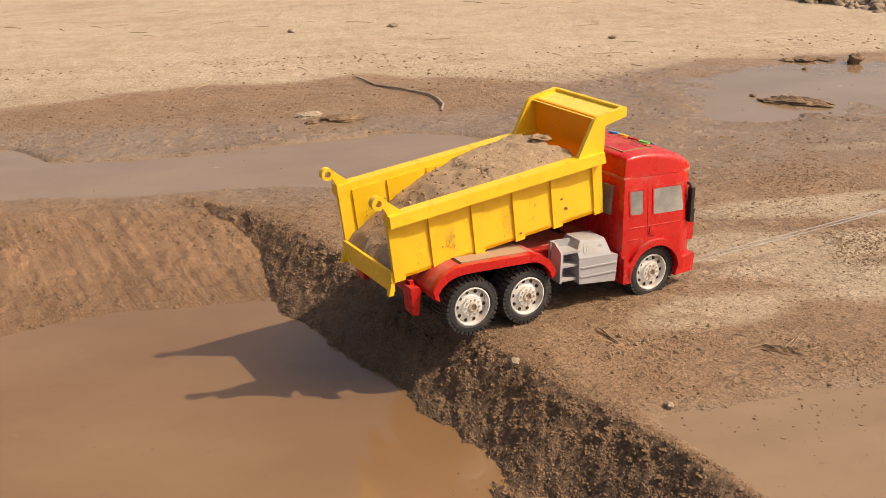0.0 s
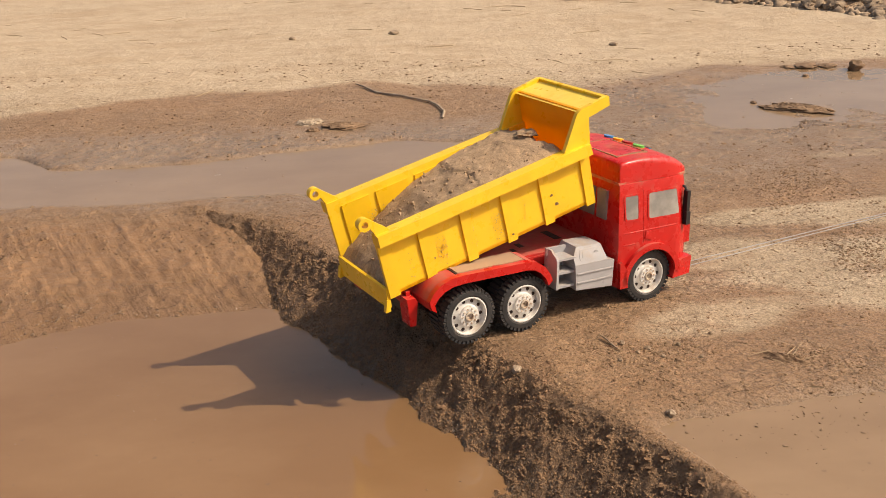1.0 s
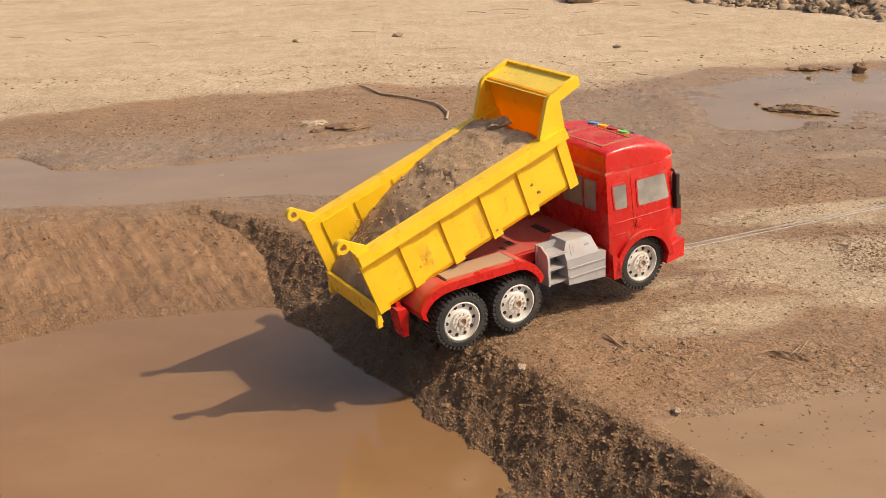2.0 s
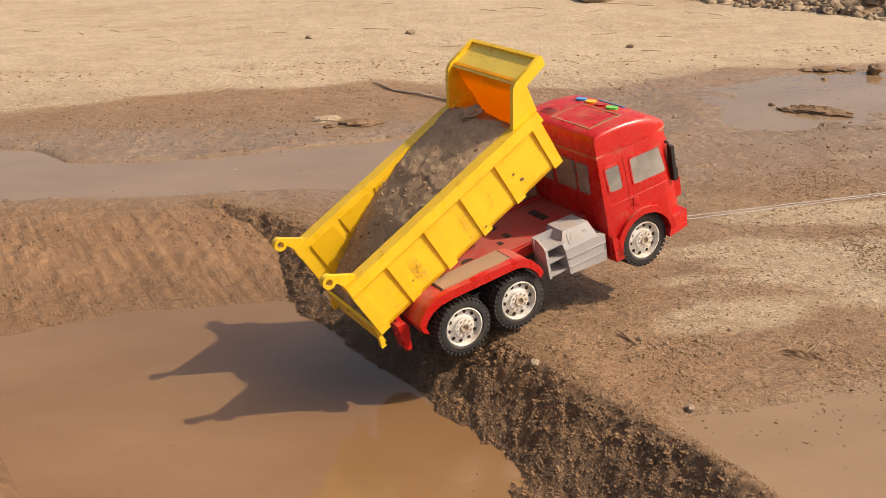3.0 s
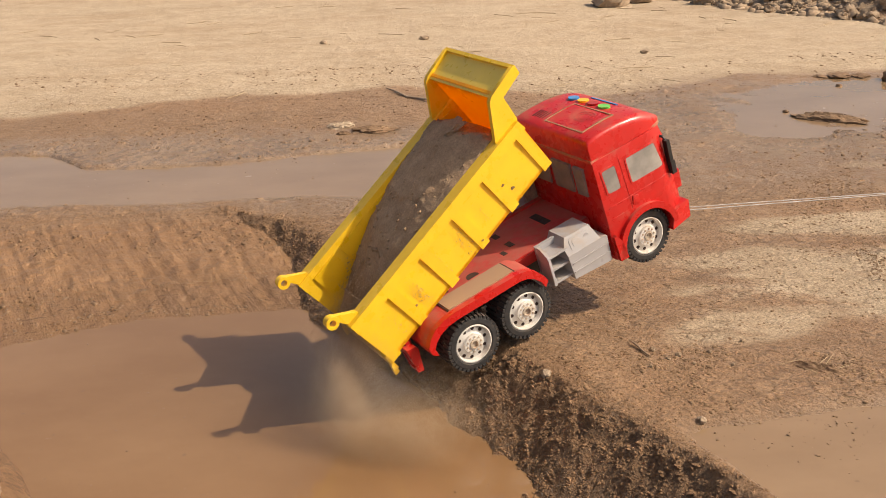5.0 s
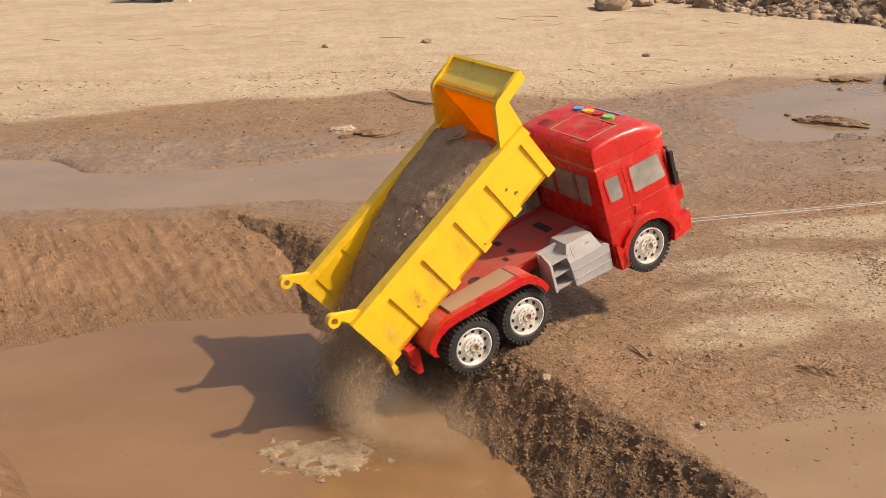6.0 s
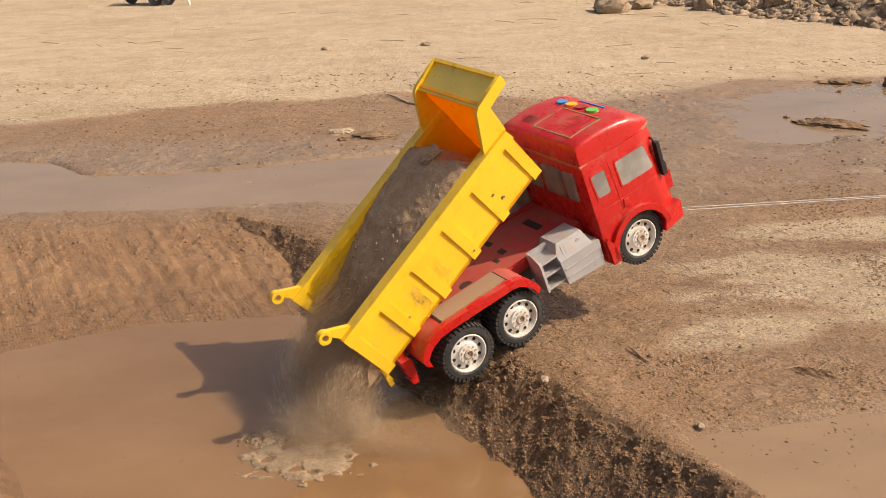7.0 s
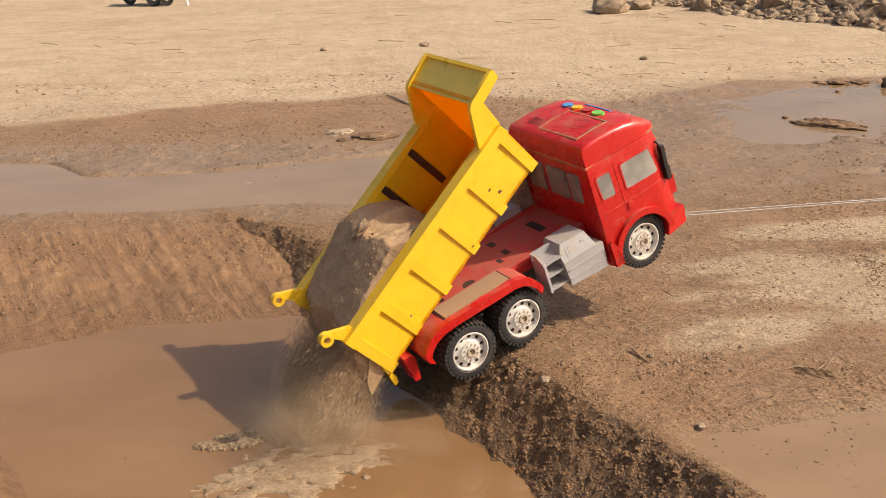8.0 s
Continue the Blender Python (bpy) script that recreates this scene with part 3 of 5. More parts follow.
def roof_loft():
    """Rounded sections lofted from the rear wall to the brow."""
    bm = bmesh.new()
    rings = []
    for x, z, w in ROOF:
        h = z - 0.1285
        r = min(0.0045 + 0.0065 * max(0.0, min(1.0, (x - 0.24) / 0.06)), h * 0.6)
        half = [(w, 0.1285), (w - 0.10 * (h - r), z - r)]
        half += [(w - 0.10 * (h - r) - r + r * math.cos(radians(a)), z - r + r * math.sin(radians(a))) for a in (15, 30, 45, 60, 75, 90)]
        half += [(half[-1][0] * k, z + 0.0012 * (1 - k * k)) for k in (0.66, 0.33)]
        ring_pts = half + [(0.0, z + 0.0012)] + [(-y, zz) for y, zz in half[::-1]]
        rings.append([bm.verts.new((x, y, zz)) for y, zz in ring_pts])
    for p, q in zip(rings, rings[1:]):
        for i in range(len(p) - 1):
            bm.faces.new((p[i], q[i], q[i + 1], p[i + 1]))
        bm.faces.new((p[0], p[-1], q[-1], q[0]))
    bm.faces.new(rings[0])
    bm.faces.new(rings[-1][::-1])
    return bm


roof = part("cab_roof", roof_loft(), RED, truck, "red raised roof with toy buttons", 50)
BAND = [(x, 0.1268) for x in (0.2180, 0.3200, 0.3265, 0.3320, 0.3360, 0.3385)]
BAND += [(x, 0.1302) for x, z in BAND[::-1]]


def band_w(x):
    """Half width of the seam, which follows the rounded brow."""
    return min(cab_w(x, 0.127), float(np.interp(x, [p[0] for p in ROOF], [p[2] for p in ROOF]))) + 0.001


part("roof_seam", bevel(prism(BAND, lambda x, z: -band_w(x), lambda x, z: band_w(x)), 0.0010, 2), SEAM, roof, "dust caught in the seam round the roof")


def roof_z(x):
    return float(np.interp(x, [p[0] for p in ROOF], [p[1] for p in ROOF]) + 0.0008)


def roof_plate(outline, lift, depth, bm=None):
    """A plate that lies on the roof; the outline is in x and y."""
    bm = bm or bmesh.new()
    a = [bm.verts.new((x, y, roof_z(x) - depth)) for x, y in outline]
    b = [bm.verts.new((x, y, roof_z(x) + lift)) for x, y in outline]
    k = len(outline)
    for i in range(k):
        j = (i + 1) % k
        bm.faces.new((a[i], a[j], b[j], b[i]))
    bm.faces.new(b)
    bm.faces.new(a[::-1])
    return bm


def oval(cx, cy, rx, ry, n=18):
    return [(cx + rx * math.cos(2 * math.pi * i / n), cy + ry * math.sin(2 * math.pi * i / n)) for i in range(n)]


for by, bx, mat, tone in ((0.038, 0.293, BLUE_B, "blue"), (0.016, 0.2935, AMBER_B, "amber"), (-0.006, 0.2935, RED_B, "dark red"), (-0.028, 0.2935, GREEN_B, "green")):
    part("button", bevel(roof_plate(oval(bx, by, 0.0068, 0.0088), 0.0026, 0.003), 0.001, 2, 50), mat, roof, f"{tone} round push button")
for i in range(5):
    cy = 0.028 + i * 0.0058
    part("vent_slot", roof_plate([(0.2350, cy), (0.2500, cy), (0.2500, cy + 0.0026), (0.2350, cy + 0.0026)], 0.0003, 0.001), HOLE, roof)
LID = [(0.233, -0.060), (0.281, -0.060), (0.281, 0.018), (0.233, 0.018)]
for i in range(4):
    (ax, ay), (bx, by) = LID[i], LID[(i + 1) % 4]
    d = 0.0007
    strip = [(min(ax, bx) - d, min(ay, by) - d), (max(ax, bx) + d, min(ay, by) - d), (max(ax, bx) + d, max(ay, by) + d), (min(ax, bx) - d, max(ay, by) + d)]
    cuts = [strip[0][0] + (strip[1][0] - strip[0][0]) * n / 8 for n in range(9)]
    strip = [(x, strip[0][1]) for x in cuts] + [(x, strip[2][1]) for x in cuts[::-1]]
    part("lid_seam", roof_plate(strip, 0.0010, 0.001), DUSTY, roof, "line of dried mud round the battery lid")
emblem = bmesh.new()
for rr in (1.0, 0.62):
    outer, inner = oval(0.262, -0.030, 0.0125 * rr, 0.0155 * rr, 24), oval(0.262, -0.030, 0.0125 * rr - 0.0012, 0.0155 * rr - 0.0012, 24)
    va = [emblem.verts.new((x, y, roof_z(x) + 0.0008)) for x, y in outer]
    vb = [emblem.verts.new((x, y, roof_z(x) + 0.0008)) for x, y in inner]
    for i in range(24):
        emblem.faces.new((va[i], va[(i + 1) % 24], vb[(i + 1) % 24], vb[i]))
part("emblem", emblem, RED_DECK, roof, "raised oval emblem")
part("light_bar", bevel(roof_plate([(0.3085, -0.031), (0.3120, -0.031), (0.3120, 0.022), (0.3085, 0.022)], 0.0016, 0.002), 0.0005, 2), BLUE_B, roof, "blue strip along the front of the roof")

DOOR_WIN = [(0.2630, 0.0770), (0.3185, 0.0765), (0.3125, 0.1140), (0.2630, 0.1140)]
QUARTER_WIN = [(0.2265, 0.0800), (0.2500, 0.0790), (0.2500, 0.1140), (0.2250, 0.1140)]
for outline in (DOOR_WIN, QUARTER_WIN):
    o, i = rounded(outline, 0.004), rounded(inset(outline, 0.0022), 0.003)
    both("window_frame", lambda o=o, i=i: bevel(ring(o, i, -0.001, 0.0007), 0.0003, 1), RED, cab)
    both("window_pane", lambda i=i: skin(i, -0.001, 0.0004), PANE, cab, "cloudy smoked window pane")
for outline in ([(0.2556, 0.050), (0.2566, 0.050), (0.2566, 0.118), (0.2556, 0.118)], [(0.2230, 0.0640), (0.3190, 0.0640), (0.3190, 0.0655), (0.2230, 0.0655)], [(0.2230, 0.0490), (0.2420, 0.0490), (0.2420, 0.0503), (0.2230, 0.0503)]):
    both("door_ridge", lambda o=outline: bevel(skin(o, -0.001, 0.0005), 0.0002, 1), RED, cab)
both("door_handle", lambda: bevel(skin([(0.2575, 0.0540), (0.2680, 0.0510), (0.2680, 0.0625), (0.2600, 0.0635)], -0.001, 0.0014), 0.0005, 2), RED, cab)
ARCH_O, ARCH_I = arc(0.2695, -0.001, 0.0475, 4, 184, 20), arc(0.2695, -0.001, 0.0395, 4, 184, 20)
both("wheel_arch", lambda: bevel(prism(ARCH_O + ARCH_I[::-1], lambda x, z: 0.080, lambda x, z: 0.0985), 0.002, 2, 40), RED, cab, "raised red lip over the front wheel")
both("mud_guard", lambda: bevel(prism([(0.2185, -0.0065), (0.2310, -0.0065), (0.2265, 0.020), (0.2200, 0.030), (0.2165, 0.028)], 0.07, 0.0985), 0.002, 2), RED, cab)
part("bumper", bevel(prism([(0.3040, -0.0075), (0.3400, -0.0085), (0.3425, 0.0135), (0.3400, 0.0165), (0.3105, 0.0150)], lambda x, z: -0.0985 + max(0, x - 0.318) * 0.35, lambda x, z: 0.0985 - max(0, x - 0.318) * 0.35), 0.002, 2), RED, cab, "red front bumper")
both("headlight", lambda: bevel(box(0.3320, 0.3425, 0.056, 0.0830, 0.033, 0.058), 0.003, 2), RED, cab, "moulded red lamp housing")
wind = bmesh.new()
wind.faces.new([wind.verts.new(p) for p in ((0.3405, -0.074, 0.072), (0.3405, 0.074, 0.072), (0.3345, 0.072, 0.116), (0.3345, -0.072, 0.116))])
bmesh.ops.solidify(wind, geom=list(wind.faces), thickness=0.002)
part("windscreen", wind, PANE, cab, "cloudy smoked windscreen")
for y0, y1 in ((-0.066, -0.047), (-0.040, -0.002), (0.010, 0.048)):
    part("rear_window", bevel(box(0.2145, 0.2186, y0, y1, 0.078, 0.116), 0.002, 2), PANE, cab, "dusty rear window")


def mirror():
    bm = box(0.3255, 0.3320, 0.0835, 0.0935, 0.0610, 0.0785)
    box(0.3262, 0.3312, 0.0840, 0.0920, 0.0770, 0.1065, bm)
    bevel(bm, 0.0016, 2)
    tube([(0.325, 0.076, 0.1125), (0.3275, 0.0845, 0.1105), (0.3285, 0.0880, 0.104)], 0.0016, 6, bm)
    tube([(0.325, 0.080, 0.0640), (0.3280, 0.0860, 0.0640), (0.3290, 0.0885, 0.070)], 0.0014, 6, bm)
    return bm


both("wing_mirror", mirror, BLACK, cab, "black plastic wing mirror on two stalks")

# the cab is moulded a little narrower on its far half
for ob in [cab, roof] + list(cab.children) + list(roof.children):
    for vt in ob.data.vertices:
        if vt.co.y > 0:
            vt.co.y *= 0.87


def stack():
    bm = box(0.192, 0.2140, 0.052, 0.080, 0.044, 0.118)
    bevel(bm, 0.006, 3)
    for i in range(5):
        box(0.1905, 0.195, 0.054, 0.078, 0.052 + i * 0.013, 0.058 + i * 0.013, bm)
    tube([(0.197, 0.052, 0.096), (0.203, 0.035, 0.098), (0.214, 0.028, 0.108)], 0.004, 8, bm)
    return bm


part("air_filter", stack(), FILTER, truck, "dusty ribbed filter housing behind the cab")

# chassis
deck = part("chassis_deck", bevel(box(-0.062, 0.2160, -0.0535, 0.0535, 0.030, 0.0425), 0.003, 2), RED_DECK, truck, "dusty red flat deck under the tipping bed")
both("deck_rail", lambda: bevel(box(-0.058, 0.2150, 0.0455, 0.0525, 0.0415, 0.0455), 0.0015, 2), RED_DECK, deck)
part("frame_rail", bevel(box(-0.066, 0.300, -0.040, 0.040, 0.004, 0.030), 0.003, 2), BLACK, truck, "dark underframe")
for sx, sy, lx, ly in ((0.176, -0.012, 0.011, 0.034), (0.118, -0.016, 0.008, 0.013), (0.102, -0.026, 0.006, 0.010), (0.008, -0.034, 0.007, 0.014), (0.118, 0.016, 0.008, 0.013), (0.046, 0.020, 0.020, 0.014)):
    part("deck_slot", bevel(box(sx, sx + lx, sy, sy + ly, 0.040, 0.0429), 0.0002, 1), HOLE, deck)
part("deck_hole", disc(0.0520, -0.030, 0.0405, 0.0085, 0.0024, 16, None, "z"), HOLE, deck)
FENDER = [(-0.0545, 0.0200), (-0.0575, 0.0300), (-0.0520, 0.0400), (-0.0420, 0.0485), (-0.0280, 0.0535), (-0.0120, 0.0550), (0.0780, 0.0550), (0.0900, 0.0525), (0.1020, 0.0440), (0.1100, 0.0330), (0.1130, 0.0250), (0.1075, 0.0235), (0.1040, 0.0325), (0.0960, 0.0415), (0.0870, 0.0472), (0.0770, 0.0492), (-0.0110, 0.0492), (-0.0260, 0.0478), (-0.0380, 0.0432), (-0.0460, 0.0365), (-0.0505, 0.0295), (-0.0480, 0.0200)]


def fender():
    bm = prism(FENDER, 0.052, 0.0955)
    return bevel(bm, 0.0014, 2, 40)


for side in (-1, 1):
    bm = fender()
    for vt in bm.verts:
        vt.co.y *= -side
    fd = part("fender", bm, RED_DECK, truck, "red mudguard over the rear wheels")
    for name, bm, mat, lab in (
        ("fender_lip", bevel(prism([(x, z + 0.0015) for x, z in FENDER[:11]] + [(x, z - 0.003) for x, z in FENDER[11:]], 0.0905, 0.0985), 0.0016, 2), RED, ""),
        ("fender_top", bevel(box(-0.0140, 0.0780, 0.0560, 0.0860, 0.0540, 0.0562), 0.001, 2), DUSTY, "sand-covered panel on the mudguard"),
        ("panel_joint", box(-0.0165, -0.0148, 0.0555, 0.0865, 0.0540, 0.0556), HOLE, ""),
        ("panel_joint", box(0.0788, 0.0803, 0.0555, 0.0865, 0.0535, 0.0552), HOLE, ""),
    ):
        for vt in bm.verts:
            vt.co.y *= -side
        part(name, bm, mat, fd, lab)
    flap = bevel(prism([(-0.0755, 0.0310), (-0.0640, 0.0305), (-0.0615, 0.0260), (-0.0640, -0.0040), (-0.0715, -0.0030)], 0.0560, 0.0770), 0.0016, 2)
    box(-0.071, -0.066, 0.060, 0.066, 0.028, 0.036, flap)
    for vt in flap.verts:
        vt.co.y *= -side
    part("mud_flap", flap, RED, truck, "red mud flap behind the rear wheels")
part("rear_crossbar", bevel(box(-0.0720, -0.0600, -0.056, 0.056, 0.020, 0.034), 0.002, 2), RED, truck)

# grey tank and steps
TANK = [(0.1535, 0.0030), (0.2095, -0.0010), (0.2110, 0.0340), (0.2015, 0.0362), (0.1510, 0.0362)]
TANK_TOP = [(0.1510, 0.0364), (0.2008, 0.0364), (0.1945, 0.0560), (0.1575, 0.0570), (0.1505, 0.0460)]
for side in (-1, 1):
    top = lambda x, z: 0.0925 - max(0.0, z - 0.036) * 0.45
    bm = bevel(prism(TANK, 0.062, 0.0925), 0.0018, 2)
    cap = bevel(prism(TANK_TOP, 0.052, top), 0.0016, 2)
    spare = bpy.data.meshes.new("spare")
    cap.to_mesh(spare)
    bm.from_mesh(spare)
    cap.free()
    bpy.data.meshes.remove(spare)
    for vt in bm.verts:
        vt.co.y *= -side
    tank = part("side_tank", bm, GREY, truck, "grey plastic side tank with steps")
    pieces = []
    for z in (0.0115, 0.0235):
        pieces.append(("tank_ridge", bevel(box(0.1545, 0.2095, 0.0915, 0.0937, z, z + 0.0016), 0.0005, 1), GREY, ""))
    panel = rounded([(0.1590, 0.0400), (0.1965, 0.0400), (0.1910, 0.0530), (0.1605, 0.0535)], 0.003)
    pieces.append(("tank_panel", bevel(prism(panel, lambda x, z: top(x, z) - 0.001, lambda x, z: top(x, z) + 0.0006), 0.0003, 1), GREY, ""))
    lens = rounded([(0.1635, 0.0425), (0.1765, 0.0425), (0.1755, 0.0505), (0.1640, 0.0510)], 0.003)
    pieces.append(("tank_lens", bevel(prism(lens, lambda x, z: top(x, z), lambda x, z: top(x, z) + 0.0010), 0.0003, 1), GREY, ""))
    pieces.append(("filler_cap", bevel(disc(0.1850, 0.0845, 0.0465, 0.0036, 0.0038, 12), 0.0006, 1), GREY, ""))
    plate = bmesh.new()
    edge = [(0.069, 0.008), (0.0905, 0.008), (0.0905, 0.044), (0.0885, 0.0485), (0.076, 0.0560), (0.069, 0.0560)]
    rows = [[plate.verts.new((x, y, z)) for y, z in edge] for x in (0.1245, 0.1278)]
    for i in range(6):
        j = (i + 1) % 6
        plate.faces.new((rows[0][i], rows[0][j], rows[1][j], rows[1][i]))
    plate.faces.new(rows[0][::-1])
    plate.faces.new(rows[1])
    pieces.append(("step_side", bevel(plate, 0.0009, 2), GREY, ""))
    pieces.append(("step_back", bevel(box(0.1255, 0.1545, 0.062, 0.066, 0.006, 0.055), 0.001, 1), GREY, ""))
    for z in (0.0085, 0.0265, 0.0440):
        pieces.append(("step", bevel(box(0.1270, 0.1545, 0.065, 0.0885, z, z + 0.003), 0.0008, 1), GREY, ""))
    for name, bm, mat, lab in pieces:
        for vt in bm.verts:
            vt.co.y *= -side
        part(name, bm, mat, tank, lab)


# wheels
def tyre_mesh(width):
    prof = [(0.0235, 0.0), (0.0262, 0.0018), (0.0310, 0.0014), (0.0330, 0.0000), (0.0338, -0.0030), (0.0338, -width + 0.003), (0.0330, -width), (0.0240, -width + 0.001), (0.0225, -width * 0.5)]
    bm = lathe(prof, 48)
    return bm


def block_mesh(y0, y1):
    bm = bmesh.new()
    vs = []
    for r in (0.0318, R_TYRE):
        for dy in (y0, y1):
            for da in (-0.054, 0.054):
                rr = r - (0.0009 if dy == y0 and r > 0.035 and y0 > 0 else 0)
                vs.append(bm.verts.new((rr * math.cos(da), dy, rr * math.sin(da))))
    for q in ((0, 1, 3, 2), (4, 6, 7, 5), (0, 4, 5, 1), (2, 3, 7, 6), (0, 2, 6, 4), (1, 5, 7, 3)):
        bm.faces.new([vs[i] for i in q])
    return mesh_of("tread_block", bm, RUBBER)


BLOCKS = {w: (block_mesh(0.0015, -0.0095), block_mesh(-0.0112, -w + 0.001)) for w in (0.034, 0.026)}


def rim_mesh():
    prof = [(0.0242, 0.0012), (0.0228, 0.0016), (0.0218, 0.0002), (0.0210, -0.0050), (0.0150, -0.0032), (0.0128, -0.0016), (0.0124, 0.0012), (0.0062, 0.0016), (0.0058, -0.0030), (0.0030, -0.0034), (0.0030, -0.0160), (0.0235, -0.0160)]
    return lathe(prof, 40)


def build_wheel(x, side, width, spin):
    wheel = part("wheel", rim_mesh(), RIM, truck, "cream plastic wheel rim in a black tyre")
    part("tyre", tyre_mesh(width), RUBBER, wheel, "muddy black tyre with block tread", 25)
    for k in range(36):
        for me, half in zip(BLOCKS[width], (0.0, 0.5)):
            ob = new("tread_block", me)
            ob.parent = wheel
            ob.matrix_basis = pose(0, 0, 0, 0, 10 * (k + half), 0)
    for k in range(10):
        a = 2 * math.pi * (k + 0.5) / 10
        part("rim_hole", disc(0.0181 * math.cos(a), -0.0046, 0.0181 * math.sin(a), 0.0022, 0.0012, 10), HOLE, wheel)
        part("wheel_nut", bevel(disc(0.0093 * math.cos(a), 0.0006, 0.0093 * math.sin(a), 0.0012, 0.0020, 8), 0.0004, 1), HUB, wheel)
    part("hub_cap", bevel(lathe([(0.0060, -0.001), (0.0060, 0.0030), (0.0044, 0.0034), (0.0040, 0.0006), (0.0008, 0.0006), (0.0008, -0.001)], 18), 0.0004, 1), HUB, wheel, "mud-filled hub")
    wheel.matrix_basis = pose(x, side * 0.0895, 0, 0, 0, 0 if side > 0 else 180) @ pose(0, 0, 0, 0, spin, 0)
    return wheel


for x, width in ((0.0, 0.034), (0.0775, 0.034), (0.27, 0.026)):
    for side in (-1, 1):
        build_wheel(x, side, width, 17 + 400 * x)
    part("axle", disc(x, -0.07, 0, 0.005, 0.14, 10), BLACK, truck)

# ---- the tipping bed, in its hinge's space ----
BW, BR = 0.0665, 0.080
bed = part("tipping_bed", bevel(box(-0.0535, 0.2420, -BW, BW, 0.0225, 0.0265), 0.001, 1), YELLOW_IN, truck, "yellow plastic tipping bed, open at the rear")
bed.matrix_basis = Matrix.Translation(PIVOT)
both("bed_wall", lambda: bevel(prism([(-0.0540, 0.0225), (0.2430, 0.0225), (0.2430, 0.0915), (-0.0540, 0.0915)], BW - 0.003, BW), 0.0007, 1), YELLOW, bed)


def rail():
    bm = prism([(-0.0545, 0.0905), (0.2435, 0.0885), (0.2420, 0.1025), (-0.0540, 0.1045)], BW - 0.0035, BR)
    return bevel(bm, 0.0018, 2)


both("bed_rail", rail, YELLOW, bed, "yellow top rail of the bed's side")


def rib(x, w, low=0.0):
    bm = prism([(x, 0.0205 - low), (x + w, 0.0205 - low), (x + w, 0.0915), (x, 0.0915)], BW - 0.001, lambda x, z: BW + 0.0018 + (z - 0.02) * 0.02)
    return bevel(bm, 0.0012, 2)


for x in (-0.0025, 0.0545, 0.1115, 0.1670):
    both("side_rib", lambda x=x: rib(x, 0.0135), YELLOW, bed)
both("corner_rib", lambda: rib(-0.0540, 0.0140), YELLOW, bed)
both("corner_rib", lambda: rib(0.2295, 0.0135), YELLOW, bed)
for x0, x1 in ((-0.036, 0.0015), (0.012, 0.0575), (0.0685, 0.1145), (0.1255, 0.1705), (0.1815, 0.230)):
    both("inner_panel", lambda x0=x0, x1=x1: bevel(box(x0, x1, BW - 0.0052, BW - 0.0025, 0.030, 0.0955), 0.0008, 1), YELLOW_WALL, bed)


def ear():
    bm = bmesh.new()
    out, inn = arc(-0.0625, 0.1215, 0.0078, 0, 345, 23), arc(-0.0625, 0.1215, 0.0040, 0, 345, 23)
    loops = [[bm.verts.new((x, y, z)) for x, z in o] for o, y in ((out, 0.0645), (out, 0.0740), (inn, 0.0740), (inn, 0.0645))]
    for a, b in zip(loops, loops[1:] + loops[:1]):
        for i in range(24):
            j = (i + 1) % 24
            bm.faces.new((a[i], a[j], b[j], b[i]))
    bevel(bm, 0.0010, 2, 40)
    prism([(-0.0590, 0.1285), (-0.0580, 0.1165), (-0.0520, 0.1030), (-0.0360, 0.1030), (-0.0360, 0.1060)], 0.0655, 0.0725, bm)
    return bm


both("hinge_ear", ear, YELLOW, bed, "yellow tailgate hinge eye on a short arm")
part("tail_lip", bevel(prism([(-0.0590, 0.0085), (-0.0565, 0.0330), (-0.0530, 0.0330), (-0.0545, 0.0095)], -BW, BW), 0.0008, 1), YELLOW, bed, "yellow lip at the bed's open end")
both("lip_tab", lambda: bevel(prism([(-0.0640, 0.0060), (-0.0575, 0.0055), (-0.0560, 0.0200), (-0.0590, 0.0200)], BW - 0.005, BW + 0.0015), 0.0008, 1), YELLOW, bed)
part("hinge_pin", bevel(disc(0.0, -0.0700, 0.0130, 0.0038, 0.14, 12), 0.0008, 1), YELLOW, bed)
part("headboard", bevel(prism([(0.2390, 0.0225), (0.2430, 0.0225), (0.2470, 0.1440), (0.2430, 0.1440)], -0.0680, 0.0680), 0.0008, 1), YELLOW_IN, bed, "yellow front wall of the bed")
CHEEK = [(0.2070, 0.1030), (0.2335, 0.1430), (0.2400, 0.1465), (0.2800, 0.1500), (0.2835, 0.1480), (0.2820, 0.1375), (0.2495, 0.1335), (0.2450, 0.1010)]
both("cheek_plate", lambda: bevel(prism(CHEEK, 0.0685, 0.0745), 0.0012, 2, 30), YELLOW, bed, "yellow side of the cab guard")
part("cab_guard", bevel(prism([(0.2395, 0.1425), (0.2800, 0.1455), (0.2800, 0.1425), (0.2460, 0.1395)], -0.0690, 0.0690), 0.0006, 1), YELLOW_TOP, bed, "yellow plate that shields the cab roof")
part("guard_rim", bevel(prism([(0.2785, 0.1380), (0.2825, 0.1380), (0.2835, 0.1490), (0.2790, 0.1490)], -0.0740, 0.0740), 0.0010, 2), YELLOW, bed)
# dark brown strips in two of the gaps between the inner panels
for x in (0.1155, 0.1715):
    both("mud_strip", lambda x=x: box(x, x + 0.009, BW - 0.0044, BW - 0.0025, 0.029, 0.0945), STRIP, bed, "dark brown strip between the wall panels")
